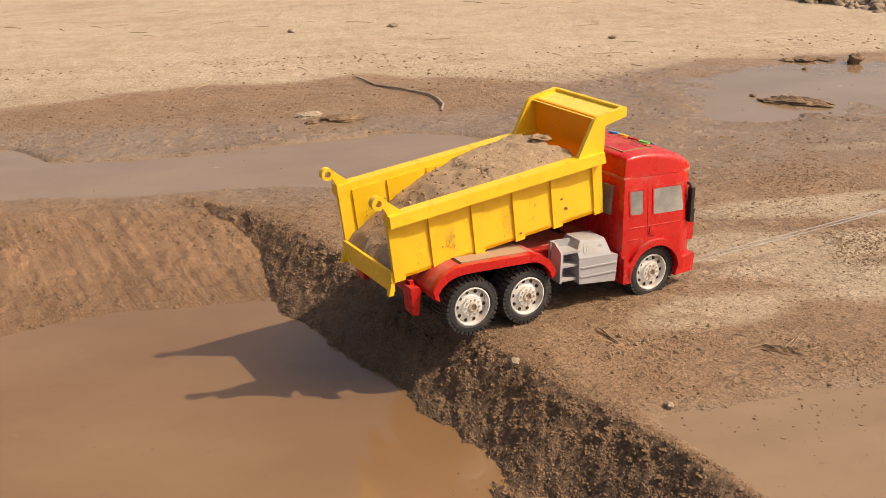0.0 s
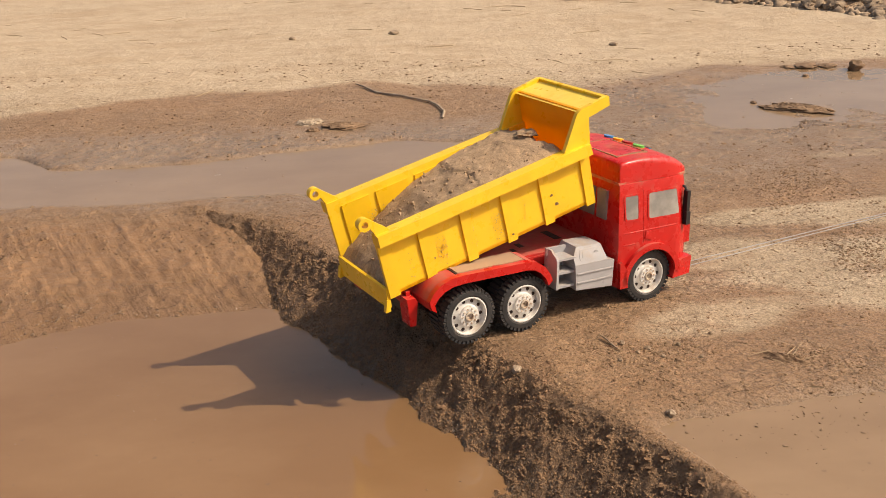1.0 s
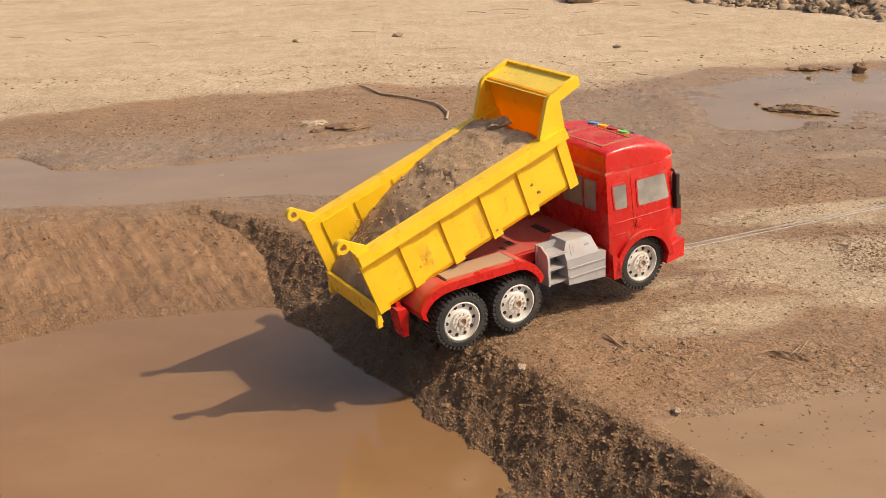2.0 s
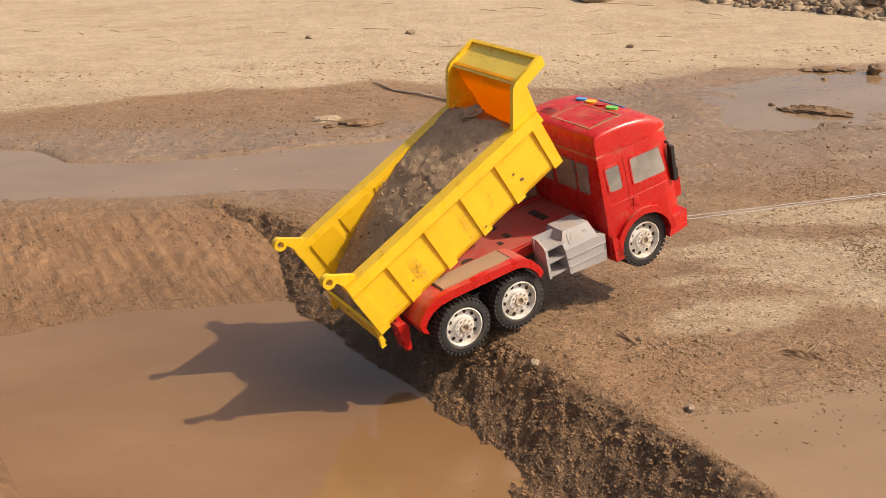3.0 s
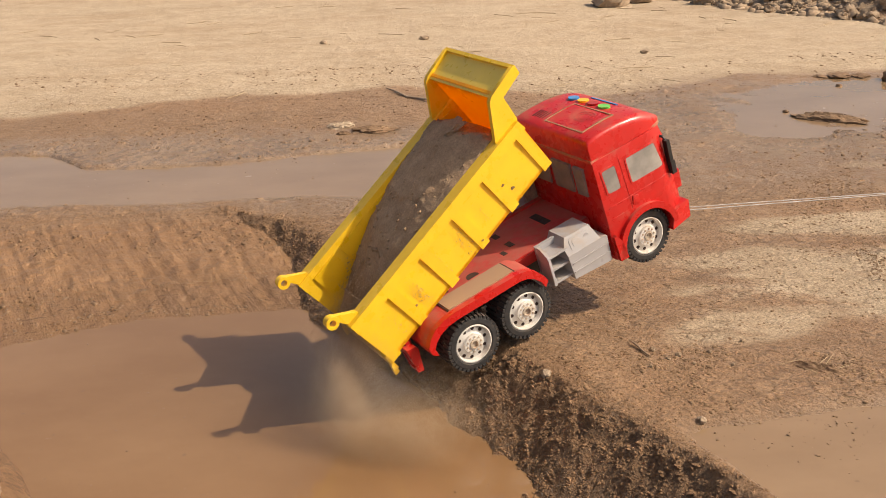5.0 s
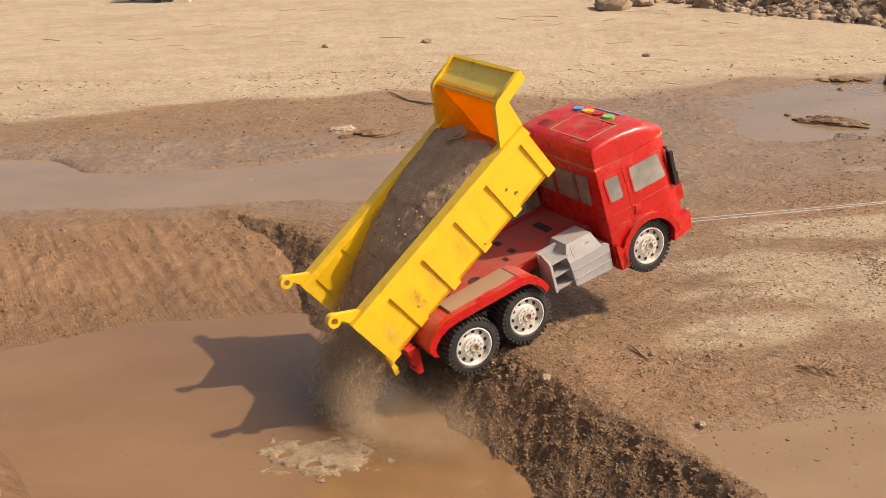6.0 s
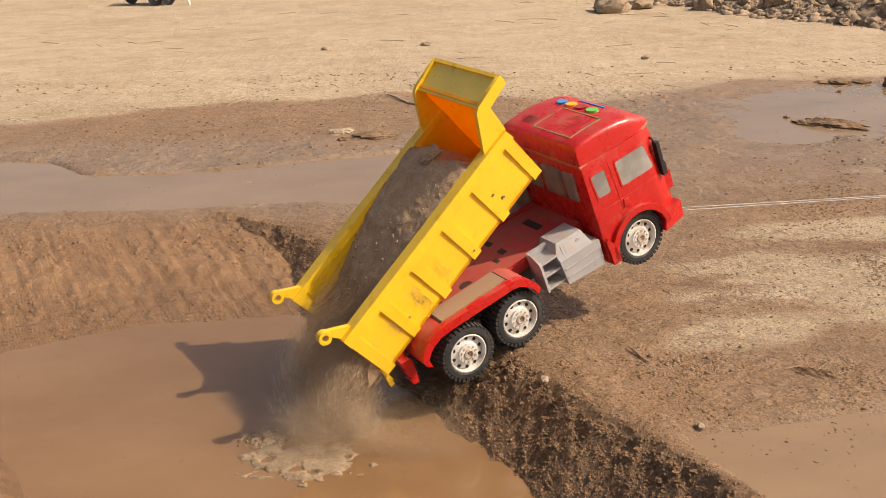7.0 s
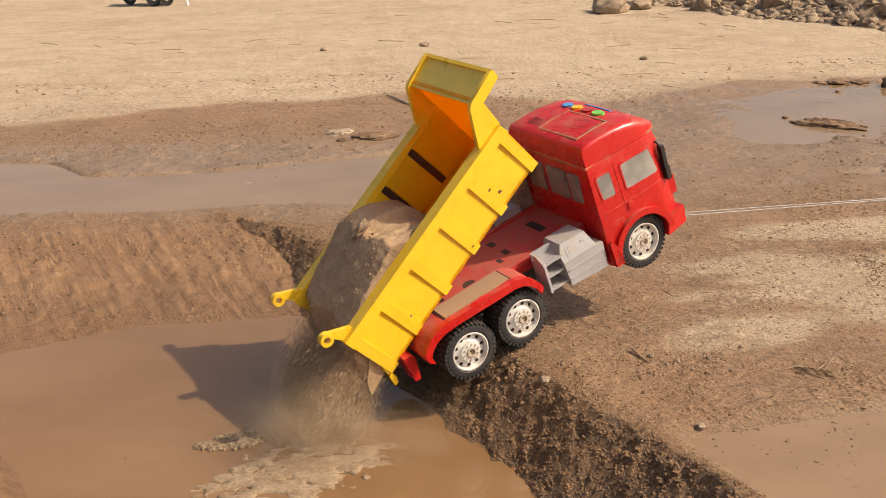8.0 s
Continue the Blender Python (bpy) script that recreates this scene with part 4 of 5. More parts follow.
for x, z, r in ((0.116, 0.0890, 0.0030), (0.1225, 0.0870, 0.0018), (0.188, 0.041, 0.0026), (0.181, 0.0560, 0.0020), (0.012, 0.044, 0.0018), (0.1190, 0.0300, 0.0018)):
    fleck = lump(random.Random(int(x * 9000)), r, 1.0, 2, 0.9)
    for vt in fleck.verts:
        vt.co = Vector((vt.co.x + x, -(BW + 0.0004 if x < 0.11 or x > 0.181 else BW + 0.0028) + vt.co.y * 0.25, vt.co.z * 0.7 + z))
    part("mud_fleck", fleck, CRUMB, bed, "fleck of dried mud on the bed's side")


# ---- small things on the ground ----
def templates(seed, count, level, rugged, squash):
    rng = random.Random(seed)
    out = []
    for _ in range(count):
        bm = lump(rng, 1.0, squash, level, rugged)
        bm.verts.index_update()
        out.append((np.array([vt.co[:] for vt in bm.verts]), np.array([[vt.index for vt in fc.verts] for fc in bm.faces])))
        bm.free()
    return out


def turned(rng):
    q = rng.normal(size=4)
    w, x, y, z = q / np.linalg.norm(q)
    return np.array([[1 - 2 * (y * y + z * z), 2 * (x * y - z * w), 2 * (x * z + y * w)], [2 * (x * y + z * w), 1 - 2 * (x * x + z * z), 2 * (y * z - x * w)], [2 * (x * z - y * w), 2 * (y * z + x * w), 1 - 2 * (x * x + y * y)]])


def joined(name, shapes, rng, places, sizes, material, flat=1.0):
    """One mesh of many small lumps at the given places."""
    vs, fs, base = [], [], 0
    for p, s in zip(places, sizes):
        v, f = shapes[rng.integers(len(shapes))]
        v = (v @ turned(rng).T) * s * np.array([1, 1, flat]) + p
        vs.append(v)
        fs.append(f + base)
        base += len(v)
    vs, fs = np.concatenate(vs).astype(np.float32), np.concatenate(fs).astype(np.int32)
    me = bpy.data.meshes.new(name)
    me.vertices.add(len(vs))
    me.vertices.foreach_set("co", vs.ravel())
    me.loops.add(fs.size)
    me.loops.foreach_set("vertex_index", fs.ravel())
    me.polygons.add(len(fs))
    me.polygons.foreach_set("loop_start", np.arange(0, fs.size, fs.shape[1], dtype=np.int32))
    me.update()
    me.materials.append(material)
    return me


def stuff(name, me, label, category):
    return tagged(new(name, me), label, category, "", "stuff")


rs = np.random.default_rng(7)
GRIT = templates(3, 8, 1, 0.95, 0.8)
CHIP = [(np.array([[1, 0, -0.5], [-0.6, 0.9, -0.4], [-0.6, -0.9, -0.5], [0.1, 0, 0.9]]), np.array([[0, 1, 3], [1, 2, 3], [2, 0, 3], [0, 2, 1]]))]


def strewn(count, x0, x1, y0, y1, keep, lo, hi, sink, power=2.5):
    """Places on the ground where keep() allows, and sizes, most of them small."""
    x, y = rs.uniform(x0, x1, count), rs.uniform(y0, y1, count)
    z, marks = terrain(x, y)
    ok = keep(x, y, z, marks) > rs.uniform(0, 1, count)
    size = lo + (hi - lo) * rs.uniform(0, 1, count) ** power
    pts = np.stack([x, y, z - size * sink], -1)
    return pts[ok], size[ok]


def open_ground(x, y, z, marks):
    pat = step(-0.05, 0.5, fbm(x, y, 4.5, 4, 101))
    pat = np.maximum(pat, step(-0.35, 0.45, fbm(x, y, 16, 3, 113)) * np.maximum.reduce([blob(x, y, 0.25, 1.115, 0.075, 0.035, 0.1, 0.7), blob(x, y, 0.32, 1.07, 0.08, 0.05, 0.2, 0.7), blob(x, y, 0.44, 1.09, 0.08, 0.05, 0.0, 0.7), blob(x, y, 0.36, 1.02, 0.09, 0.03, 0.2, 0.7)]))
    return np.where((z > -0.012) & (marks["rake"] < 0.2), (0.06 + 0.94 * pat) * (1 - 0.85 * marks["sheen"]), 0)


pts, size = strewn(90000, -0.3, 0.75, 0.95, 1.9, open_ground, 0.0006, 0.0036, 0.25, 2.3)
stuff("soil_crumbs", joined("soil_crumbs", GRIT, rs, pts, size, MUDC, 0.65), "small brown soil crumbs strewn on the trodden ground", "soil")
pts, size = strewn(9000, -0.2, 0.85, 0.95, 1.9, open_ground, 0.0015, 0.0060, 0.2, 3.4)
stuff("soil_flakes", joined("soil_flakes", GRIT, rs, pts, size, MUDC, 0.28), "flat flakes of drying mud on the trodden ground", "soil")
pts, size = strewn(5000, 0.2, 0.75, 0.78, 1.08, lambda x, y, z, k: k["sheen"] * step(0.83, 1.02, y) * step(-0.25, 0.45, fbm(x, y, 5, 3, 105)), 0.0006, 0.0026, 0.0, 3.0)
pts[:, 2] = np.maximum(pts[:, 2], -0.0068)
stuff("soil_crumbs", joined("soil_crumbs", GRIT, rs, pts, size, MUDC, 0.7), "wet crumbs that stand half out of the shallow puddle", "soil")
pts, size = strewn(17000, -1.4, 1.7, 1.8, 3.2, lambda x, y, z, k: 0.25 + 0.75 * step(-0.1, 0.4, fbm(x, y, 2.5, 4, 103)), 0.0008, 0.0065, 0.25, 5.0)
pts[:, 2] = np.maximum(pts[:, 2], -0.0065 - 0.6 * size)
stuff("soil_crumbs", joined("soil_crumbs", GRIT, rs, pts, size, CRUMB, 0.7), "dark crumbs scattered over the wet mud and puddles", "soil")
pts, size = strewn(6000, -2.4, 2.2, 2.8, 5.4, lambda x, y, z, k: 0.1 + 0.9 * step(-0.05, 0.4, fbm(x * 0.5, y * 1.6, 2.2, 4, 107)), 0.0015, 0.011, 0.4, 5.0)
stuff("dry_crumbs", joined("dry_crumbs", GRIT, rs, pts, size, CLOD, 0.5), "dry clods and crumbs scattered over the pale sand", "soil")
pts, size = strewn(140000, -0.40, 0.36, 0.72, 1.80, lambda x, y, z, k: k["churn"] * (z > WATER_Z - 0.01), 0.0007, 0.0028, 0.5, 2.4)
stuff("bank_clods", joined("bank_clods", GRIT, rs, pts, size, BANK, 0.9), "wet dark clods that crumble down the pit's steep bank", "soil")
pts, size = strewn(9000, -1.1, -0.1, 1.3, 1.8, lambda x, y, z, k: k["rake"] * (z > WATER_Z) * step(0.0, 0.5, fbm(x, y, 9, 3, 109) + 0.2), 0.0007, 0.0055, 0.4, 3.6)
stuff("clay_crumbs", joined("clay_crumbs", GRIT, rs, pts, size, CRUMB, 0.8), "crumbs of clay on the raked slope", "soil")
pts, size = strewn(500, -0.75, 0.1, 0.75, 1.45, lambda x, y, z, k: (z < WATER_Z - 0.004) * 1.0, 0.0005, 0.0022, 0.0, 4.0)
pts[:, 2] = WATER_Z
stuff("floating_specks", joined("floating_specks", CHIP, rs, pts, size, CRUMB, 0.3), "dark specks that float on the pit's water", "debris")


def straws(count, x0, x1, y0, y1, lo, hi):
    bm = bmesh.new()
    rng = random.Random(int(1000 * (x0 + 5 * y1)))
    for _ in range(count):
        x, y, a, n = rng.uniform(x0, x1), rng.uniform(y0, y1), rng.uniform(0, math.pi), rng.uniform(lo, hi)
        z = height_at(x, y) + 0.0006
        dx, dy = math.cos(a) * n / 2, math.sin(a) * n / 2
        tube([(x - dx, y - dy, z), (x + 0.1 * dy, y - 0.1 * dx, z + n * 0.012), (x + dx, y + dy, z + rng.uniform(0, 0.03) * n)], 0.0003 + n * 0.010, 3, bm)
    return bm


thing("straw_litter", straws(45, 0.25, 0.75, 1.0, 1.75, 0.006, 0.022), STRAW, "thin dry straw bits lying on the mud", "straw", kind="stuff")
thing("straw_litter", straws(90, -1.9, 1.8, 2.7, 5.0, 0.02, 0.10), STRAW, "dry straw bits lying on the pale sand", "straw", kind="stuff")


def stone(x, y, r, squash, material, name, label, category, group="", sink=0.3, level=3, rugged=0.42):
    bm = lump(random.Random(int(x * 97700 + y * 3571)), r, squash, level, rugged)
    ob = thing(name, bm, material, label, category, group, smooth=60)
    ob.matrix_basis = pose(x, y, height_at(x, y) + r * squash * (1 - sink) - r * squash * 0.2, 0, 0, (x * 700) % 360)
    return ob


stone(0.2555, 0.978, 0.0048, 0.85, STONE, "pebble", "small pale pebble on the mud beside the puddle", "stone", "pebbles on the mud")
stone(0.105, 1.094, 0.0055, 0.9, STONE, "pebble", "small pale pebble stuck in the bank's edge", "stone", "pebbles on the mud")
for x, y, r in ((0.262, 1.128, 0.0035), (0.300, 1.135, 0.003), (0.248, 1.118, 0.0028), (0.345, 1.16, 0.003), (0.275, 1.105, 0.0024), (0.235, 1.145, 0.0036), (0.225, 1.10, 0.0026), (0.318, 1.098, 0.0024)):
    stone(x, y, r, 0.8, CLOD, "pebble", "small brown lump of dried earth on the mud", "stone", "pebbles on the mud")
stone(1.168, 2.79, 0.019, 0.85, CRUMB, "clod", "dark wet clod at the rim of the puddle", "clod", "clods by the puddle", 0.2)
stone(1.015, 2.73, 0.008, 0.8, CRUMB, "clod", "small dark clod standing in the puddle", "clod", "clods by the puddle", 0.2)
stone(0.790, 2.445, 0.007, 0.8, CRUMB, "clod", "small dark clod standing in the puddle", "clod", "clods by the puddle", 0.2)
for x, y, r in ((1.06, 2.86, 0.030), (1.115, 2.85, 0.024), (1.01, 2.86, 0.018)):
    stone(x, y, r, 0.22, CRUMB, "clod", "flat dark clod on the puddle's far shore", "clod", "clods by the puddle", 0.3)
for x, y, r in ((-0.073, 3.73, 0.016), (0.70, 4.58, 0.075), (0.84, 4.66, 0.05), (0.62, 3.33, 0.012), (-0.42, 3.7, 0.012)):
    stone(x, y, r, 0.55, CLOD, "clod", "dry clod on the pale sand", "clod", "clods on the sand", 0.3)


def islet(x, y, length, width, high, turn, material, name, label, category, rise=0.0005):
    """A low, ragged bank of mud."""
    bm = bmesh.new()
    bmesh.ops.create_icosphere(bm, subdivisions=5, radius=1.0)
    for vt in bm.verts:
        d = vt.co.copy()
        k = 1 + 0.35 * noise.noise(d * 1.8 + Vector((x * 9, y * 9, 0))) + 0.2 * noise.noise(d * 5 + Vector((y * 9, 0, x * 9)))
        h = 1 + 0.4 * noise.noise(Vector((d.x * 6, d.y * 5, x))) + 0.35 * noise.noise(Vector((d.x * 18, d.y * 18, y))) + 0.2 * noise.noise(Vector((d.x * 40, d.y * 40, y)))
        vt.co = Vector((d.x * length * k, d.y * width * k, d.z * high * max(0.2, h)))
    ob = thing(name, bm, material, label, category, smooth=60)
    ob.matrix_basis = pose(x, y, max(height_at(x, y), -0.0065) + rise, 0, 0, turn)
    return ob


islet(0.862, 2.355, 0.078, 0.032, 0.012, -35, CRUMB, "mud_islet", "ragged dark islet of mud and straw in the puddle", "mud")
islet(-0.170, 2.350, 0.050, 0.026, 0.009, 5, CRUMB, "mud_islet", "dark rags of rotten leaves on wet mud", "debris", 0.001)
islet(-0.232, 2.325, 0.016, 0.010, 0.006, 0, CRUMB, "mud_islet", "dark flake of mud at the puddle's shore", "debris")
islet(-0.245, 2.405, 0.032, 0.026, 0.007, 10, STONE, "pale_lump", "pale crust of sand on the wet mud", "crust")
islet(0.412, 1.088, 0.040, 0.016, 0.008, -30, CRUMB, "mud_lump", "raised lump of mud with straw stuck in it", "mud", -0.0045)
heap_straw = bmesh.new()
for x, y, a, n in ((0.385, 1.10, 0.1, 0.03), (0.42, 1.10, 0.7, 0.026), (0.44, 1.085, 0.15, 0.02), (0.40, 1.075, 2.6, 0.02), (0.395, 1.125, 2.0, 0.012), (0.46, 1.06, 0.6, 0.014), (0.47, 1.05, 2.4, 0.014), (0.43, 1.105, 0.9, 0.03)):
    z = height_at(x, y) + 0.003
    tube([(x - math.cos(a) * n / 2, y - math.sin(a) * n / 2, z - 0.003), (x, y, z), (x + math.cos(a) * n / 2, y + math.sin(a) * n / 2, z + 0.002)], [0.0003, 0.0005, 0.0003], 4, heap_straw)
thing("straw_tuft", heap_straw, STRAW, "tuft of pale straw trodden into the mud", "straw", kind="stuff")
thing("dry_stick", tube([(x, y, height_at(x, y) + h) for x, y, h in ((-0.160, 2.83, 0.005), (-0.135, 2.79, 0.004), (-0.102, 2.725, 0.003), (-0.04, 2.66, 0.004), (0.034, 2.575, 0.004), (0.052, 2.52, 0.006), (0.064, 2.46, 0.005), (0.058, 2.40, 0.003))], [0.002, 0.003, 0.0034, 0.003, 0.0028, 0.003, 0.0034, 0.003], 7), TWIG, "bent dry stick lying on the wet mud", "stick")
thing("dry_stick", tube([(x, y, height_at(x, y) + h) for x, y, h in ((0.212, 1.170, 0.003), (0.217, 1.155, 0.003), (0.223, 1.138, 0.002), (0.228, 1.125, 0.002))], [0.0007, 0.0012, 0.0013, 0.0008], 6), CLOD, "short broken brown twig on the trodden mud", "stick")

# the heap of dug earth at the back
HEAP_X, HEAP_Y = [0.95, 1.05, 1.18, 1.30, 1.45, 1.55, 1.9, 3.0], [4.72, 4.55, 4.28, 4.12, 3.92, 3.72, 3.2, 2.9]
for i in range(90):
    x = rs.uniform(0.95, 2.1)
    y = float(np.interp(x, HEAP_X, HEAP_Y)) + 0.02 + abs(rs.normal()) * 0.22
    stone(x, y, 0.012 + 0.032 * rs.uniform(0, 1) ** 2, rs.uniform(0.6, 0.9), CLOD, "clod", "dry brown clod in the heap of dug earth", "clod", "clods of the earth heap", 0.35, 3, 0.68)
pts, size = strewn(11000, 0.8, 2.3, 3.0, 5.4, lambda x, y, z, k: step(-0.06, 0.10, y - np.interp(x, HEAP_X, HEAP_Y)), 0.004, 0.034, 0.3, 2.2)
stuff("earth_heap_rubble", joined("earth_heap_rubble", GRIT, rs, pts, size, CLOD, 0.8), "rubble of dry clods on the heap of dug earth", "soil")

pts, size = strewn(900, 0.30, 1.25, 4.75, 5.6, lambda x, y, z, k: step(4.7, 5.3, y), 0.003, 0.022, 0.4, 3.0)
stuff("earth_heap_rubble", joined("earth_heap_rubble", GRIT, rs, pts, size, CLOD, 0.7), "small clods scattered before the heap of earth", "soil")

# single clods that stand out on the bank
crest = np.random.default_rng(12)
for i in range(110):
    k = crest.uniform(3.2, 10.2)
    x, y = float(np.interp(k, range(len(RIM_X)), RIM_X)), float(np.interp(k, range(len(RIM_Y)), RIM_Y))
    d = abs(crest.normal()) * 0.030
    stone(x - 0.85 * d, y - 0.53 * d, crest.uniform(0.0022, 0.0046), 0.5, BANK, "clod", "wet brown clod on the pit's bank", "clod", "clods on the bank", 1.25, 2, 1.1)

# a small wheeled stand far off
stand = tagged(new("wheeled_stand"), "dark wheeled toy with a thin stand, far off on the sand", "toy")
for x, y, r in ((-1.62, 5.62, 0.035), (-1.47, 5.52, 0.04), (-1.40, 5.50, 0.035)):
    wh = lathe([(r * 0.4, 0.0), (r * 0.9, 0.004), (r, -0.012), (r * 0.9, -0.028), (r * 0.4, -0.024)], 20)
    bmesh.ops.translate(wh, vec=(x, y, r + height_at(x, y)), verts=wh.verts)
    part("wheel", wh, RUBBER, stand)
part("body", bevel(box(-1.60, -1.38, 5.50, 5.62, 0.05, 0.13), 0.01, 2), BLACK, stand)
part("prop", tube([(-1.28, 5.42, height_at(-1.28, 5.42)), (-1.30, 5.46, 0.1), (-1.39, 5.54, 0.12)], 0.007, 6), RIM, stand)


# ---- the load, in the bed's space ----
def soil_top(x, y):
    """Height of the heaped sand before it slips."""
    z = float(np.interp(x, [-0.062, -0.03, 0.0, 0.05, 0.11, 0.17, 0.215, 0.245], [0.030, 0.047, 0.062, 0.084, 0.098, 0.103, 0.106, 0.103]))
    z += 0.006 * (1 - (y / 0.064) ** 2) * min(1, max(0, (x + 0.06) / 0.1))
    z += 0.0022 * noise.noise(Vector((x * 40, y * 40, 3.0))) + 0.0012 * noise.noise(Vector((x * 110, y * 110, 9.0))) + 0.0009 * noise.noise(Vector((x * 260, y * 260, 5.0)))
    return z


def load_body(x0, x1, tail, head):
    """A rigid body of sand from x0 to x1 along the bed; tail and head are the lengths over which its ends thin out."""
    bm = bmesh.new()
    nx, ny = int((x1 - x0) / 0.0024), 54
    top, low = [], []
    for i in range(nx + 1):
        x = x0 + (x1 - x0) * i / nx
        a, b = [], []
        for j in range(ny + 1):
            y = -0.0632 + 0.1264 * j / ny
            if x0 > 0:  # the end that will hang out past the lip is frayed
                y *= 1 - max(0.0, min(1.0, (0.11 - x) / 0.05)) * (0.06 + 0.10 * abs(noise.noise(Vector((x * 55, math.copysign(3, y), 4)))) + 0.05 * abs(noise.noise(Vector((x * 160, math.copysign(3, y), 8)))))
            ragged = 0.014 * noise.noise(Vector((y * 38, x0 * 40, 2.0))) + 0.007 * noise.noise(Vector((y * 110, x0 * 40, 7.0)))
            e = min(1.0, max(0.0, (x - x0 + ragged) / tail)) if tail else 1.0
            e *= min(1.0, max(0.0, (x1 - x + ragged) / head)) if head else 1.0
            e = math.sqrt(e) if e > 0 else 0.0
            a.append(bm.verts.new((x, y, 0.0276 - (0.0012 if x0 < 0 else 0.0) * min(1.0, (x - x0) / 0.06) + max(0.0006, (soil_top(x, y) - 0.0276)) * max(e, 0.015))))
            b.append(bm.verts.new((x, y, 0.0272)))
        top.append(a)
        low.append(b)
    for grid, flip in ((top, False), (low, True)):
        for i in range(nx):
            for j in range(ny):
                q = (grid[i][j], grid[i + 1][j], grid[i + 1][j + 1], grid[i][j + 1])
                bm.faces.new(q[::-1] if flip else q)
    for i in range(nx):
        bm.faces.new((top[i][0], low[i][0], low[i + 1][0], top[i + 1][0]))
        bm.faces.new((top[i][ny], top[i + 1][ny], low[i + 1][ny], low[i][ny]))
    for j in range(ny):
        bm.faces.new((top[0][j], top[0][j + 1], low[0][j + 1], low[0][j]))
        bm.faces.new((top[nx][j], low[nx][j], low[nx][j + 1], top[nx][j + 1]))
    ob = thing("sand_load", bm, LOAD, "damp brown sand heaped in the tipping bed", "sand", "load of sand", smooth=80)
    n = int(2600 * (x1 - x0))
    xs, ys = rs.uniform(x0 + 0.01, x1 - 0.01, n), rs.uniform(-0.058, 0.058, n)
    sz = 0.0003 + 0.0024 * rs.uniform(0, 1, n) ** 7
    keep = [k for k in range(n) if (not head or xs[k] < x1 - head * 0.8) and (not tail or xs[k] > x0 + tail * 0.8)]
    pl = np.array([(xs[k], ys[k], soil_top(xs[k], ys[k]) - sz[k] * 0.1) for k in keep])
    cr = new("loose_crumb", joined("loose_crumb", GRIT, rs, pl, sz[keep], LOAD, 0.8))
    cr.parent = ob
    tagged(cr, kind="stuff")
    return ob


loads = [load_body(-0.0525, 0.160, 0.012, 0.05), load_body(0.055, 0.238, 0.05, 0.032)]
flake = thing("earth_flake", lump(random.Random(5), 0.013, 0.28, 3, 0.85), LOAD, "flat flake of dried earth on top of the load", "clod", smooth=60)


# ---- sand that falls, dust, and silt that gathers on the water ----
def grains(name, r2, places, sizes, material):
    """Loose grains, each a tiny flake."""
    n = len(places)
    vs = places[:, None, :] + sizes[:, None, None] * r2.normal(0, 0.8, (n, 3, 3))
    fs = np.arange(n * 3).reshape(-1, 3).astype(np.int32)
    me = bpy.data.meshes.new(name)
    me.vertices.add(n * 3)
    me.vertices.foreach_set("co", vs.astype(np.float32).ravel())
    me.loops.add(fs.size)
    me.loops.foreach_set("vertex_index", fs.ravel())
    me.polygons.add(len(fs))
    me.polygons.foreach_set("loop_start", np.arange(0, fs.size, 3, dtype=np.int32))
    me.update()
    me.materials.append(material)
    return me


def spray(seed, count, length, width, deep, lo, hi):
    r2 = np.random.default_rng(seed)
    px = np.clip(r2.normal(0, 0.30, count), -0.75, 0.75) * length
    py = r2.uniform(-width / 2, width / 2, count)
    py = py + 0.006 * np.sin(py * 210 + seed) + 0.003 * np.sin(px * 160 + seed)
    pz = np.clip(r2.normal(0, 0.32, count), -0.75, 0.75) * deep
    return grains("falling_sand", r2, np.stack([px, py, pz], -1), lo + (hi - lo) * r2.uniform(0, 1, count) ** 6, DUST if seed % 2 else LOAD)


sprays = [spray(20 + k, 110000, 0.11, 0.112 + 0.006 * k, 0.036, 0.0002, 0.0012) for k in range(4)]
trickles = [spray(31 + 2 * k, 60000, 0.10, 0.05 + 0.018 * k, 0.026, 0.00015, 0.0007) for k in range(3)]
FALLS = [round(3.1 + 0.16 * i, 2) for i in range(17)] + [round(5.85 + 0.1 * i, 3) for i in range(10)] + [round(6.84 + 0.04 * i, 3) for i in range(28)] + [round(7.18 + 0.04 * i, 3) for i in range(20)]
falls = []
for i, t in enumerate(FALLS):
    falls.append((t, tagged(new("falling_sand", trickles[i % 3] if t < 5.0 else sprays[i % 4]), "spray of loose sand that falls from the bed", "sand", "falling sand", "stuff")))


def haze(seed, count, rx, ry, rz):
    r2 = np.random.default_rng(seed)
    q = r2.normal(0, 0.46, (count * 2, 3))
    wisp = fbm(q[:, 0] * 1.0 + q[:, 1] * 0.6, q[:, 2] * 0.7 - q[:, 1] * 0.5, 2.3, 3, seed)
    p = q[wisp > r2.uniform(-0.25, 0.25, count * 2)][:count] * np.array([rx, ry, rz])
    return grains("dust_cloud", r2, p, 0.00012 + 0.0001 * r2.uniform(0, 1, count), DUST)


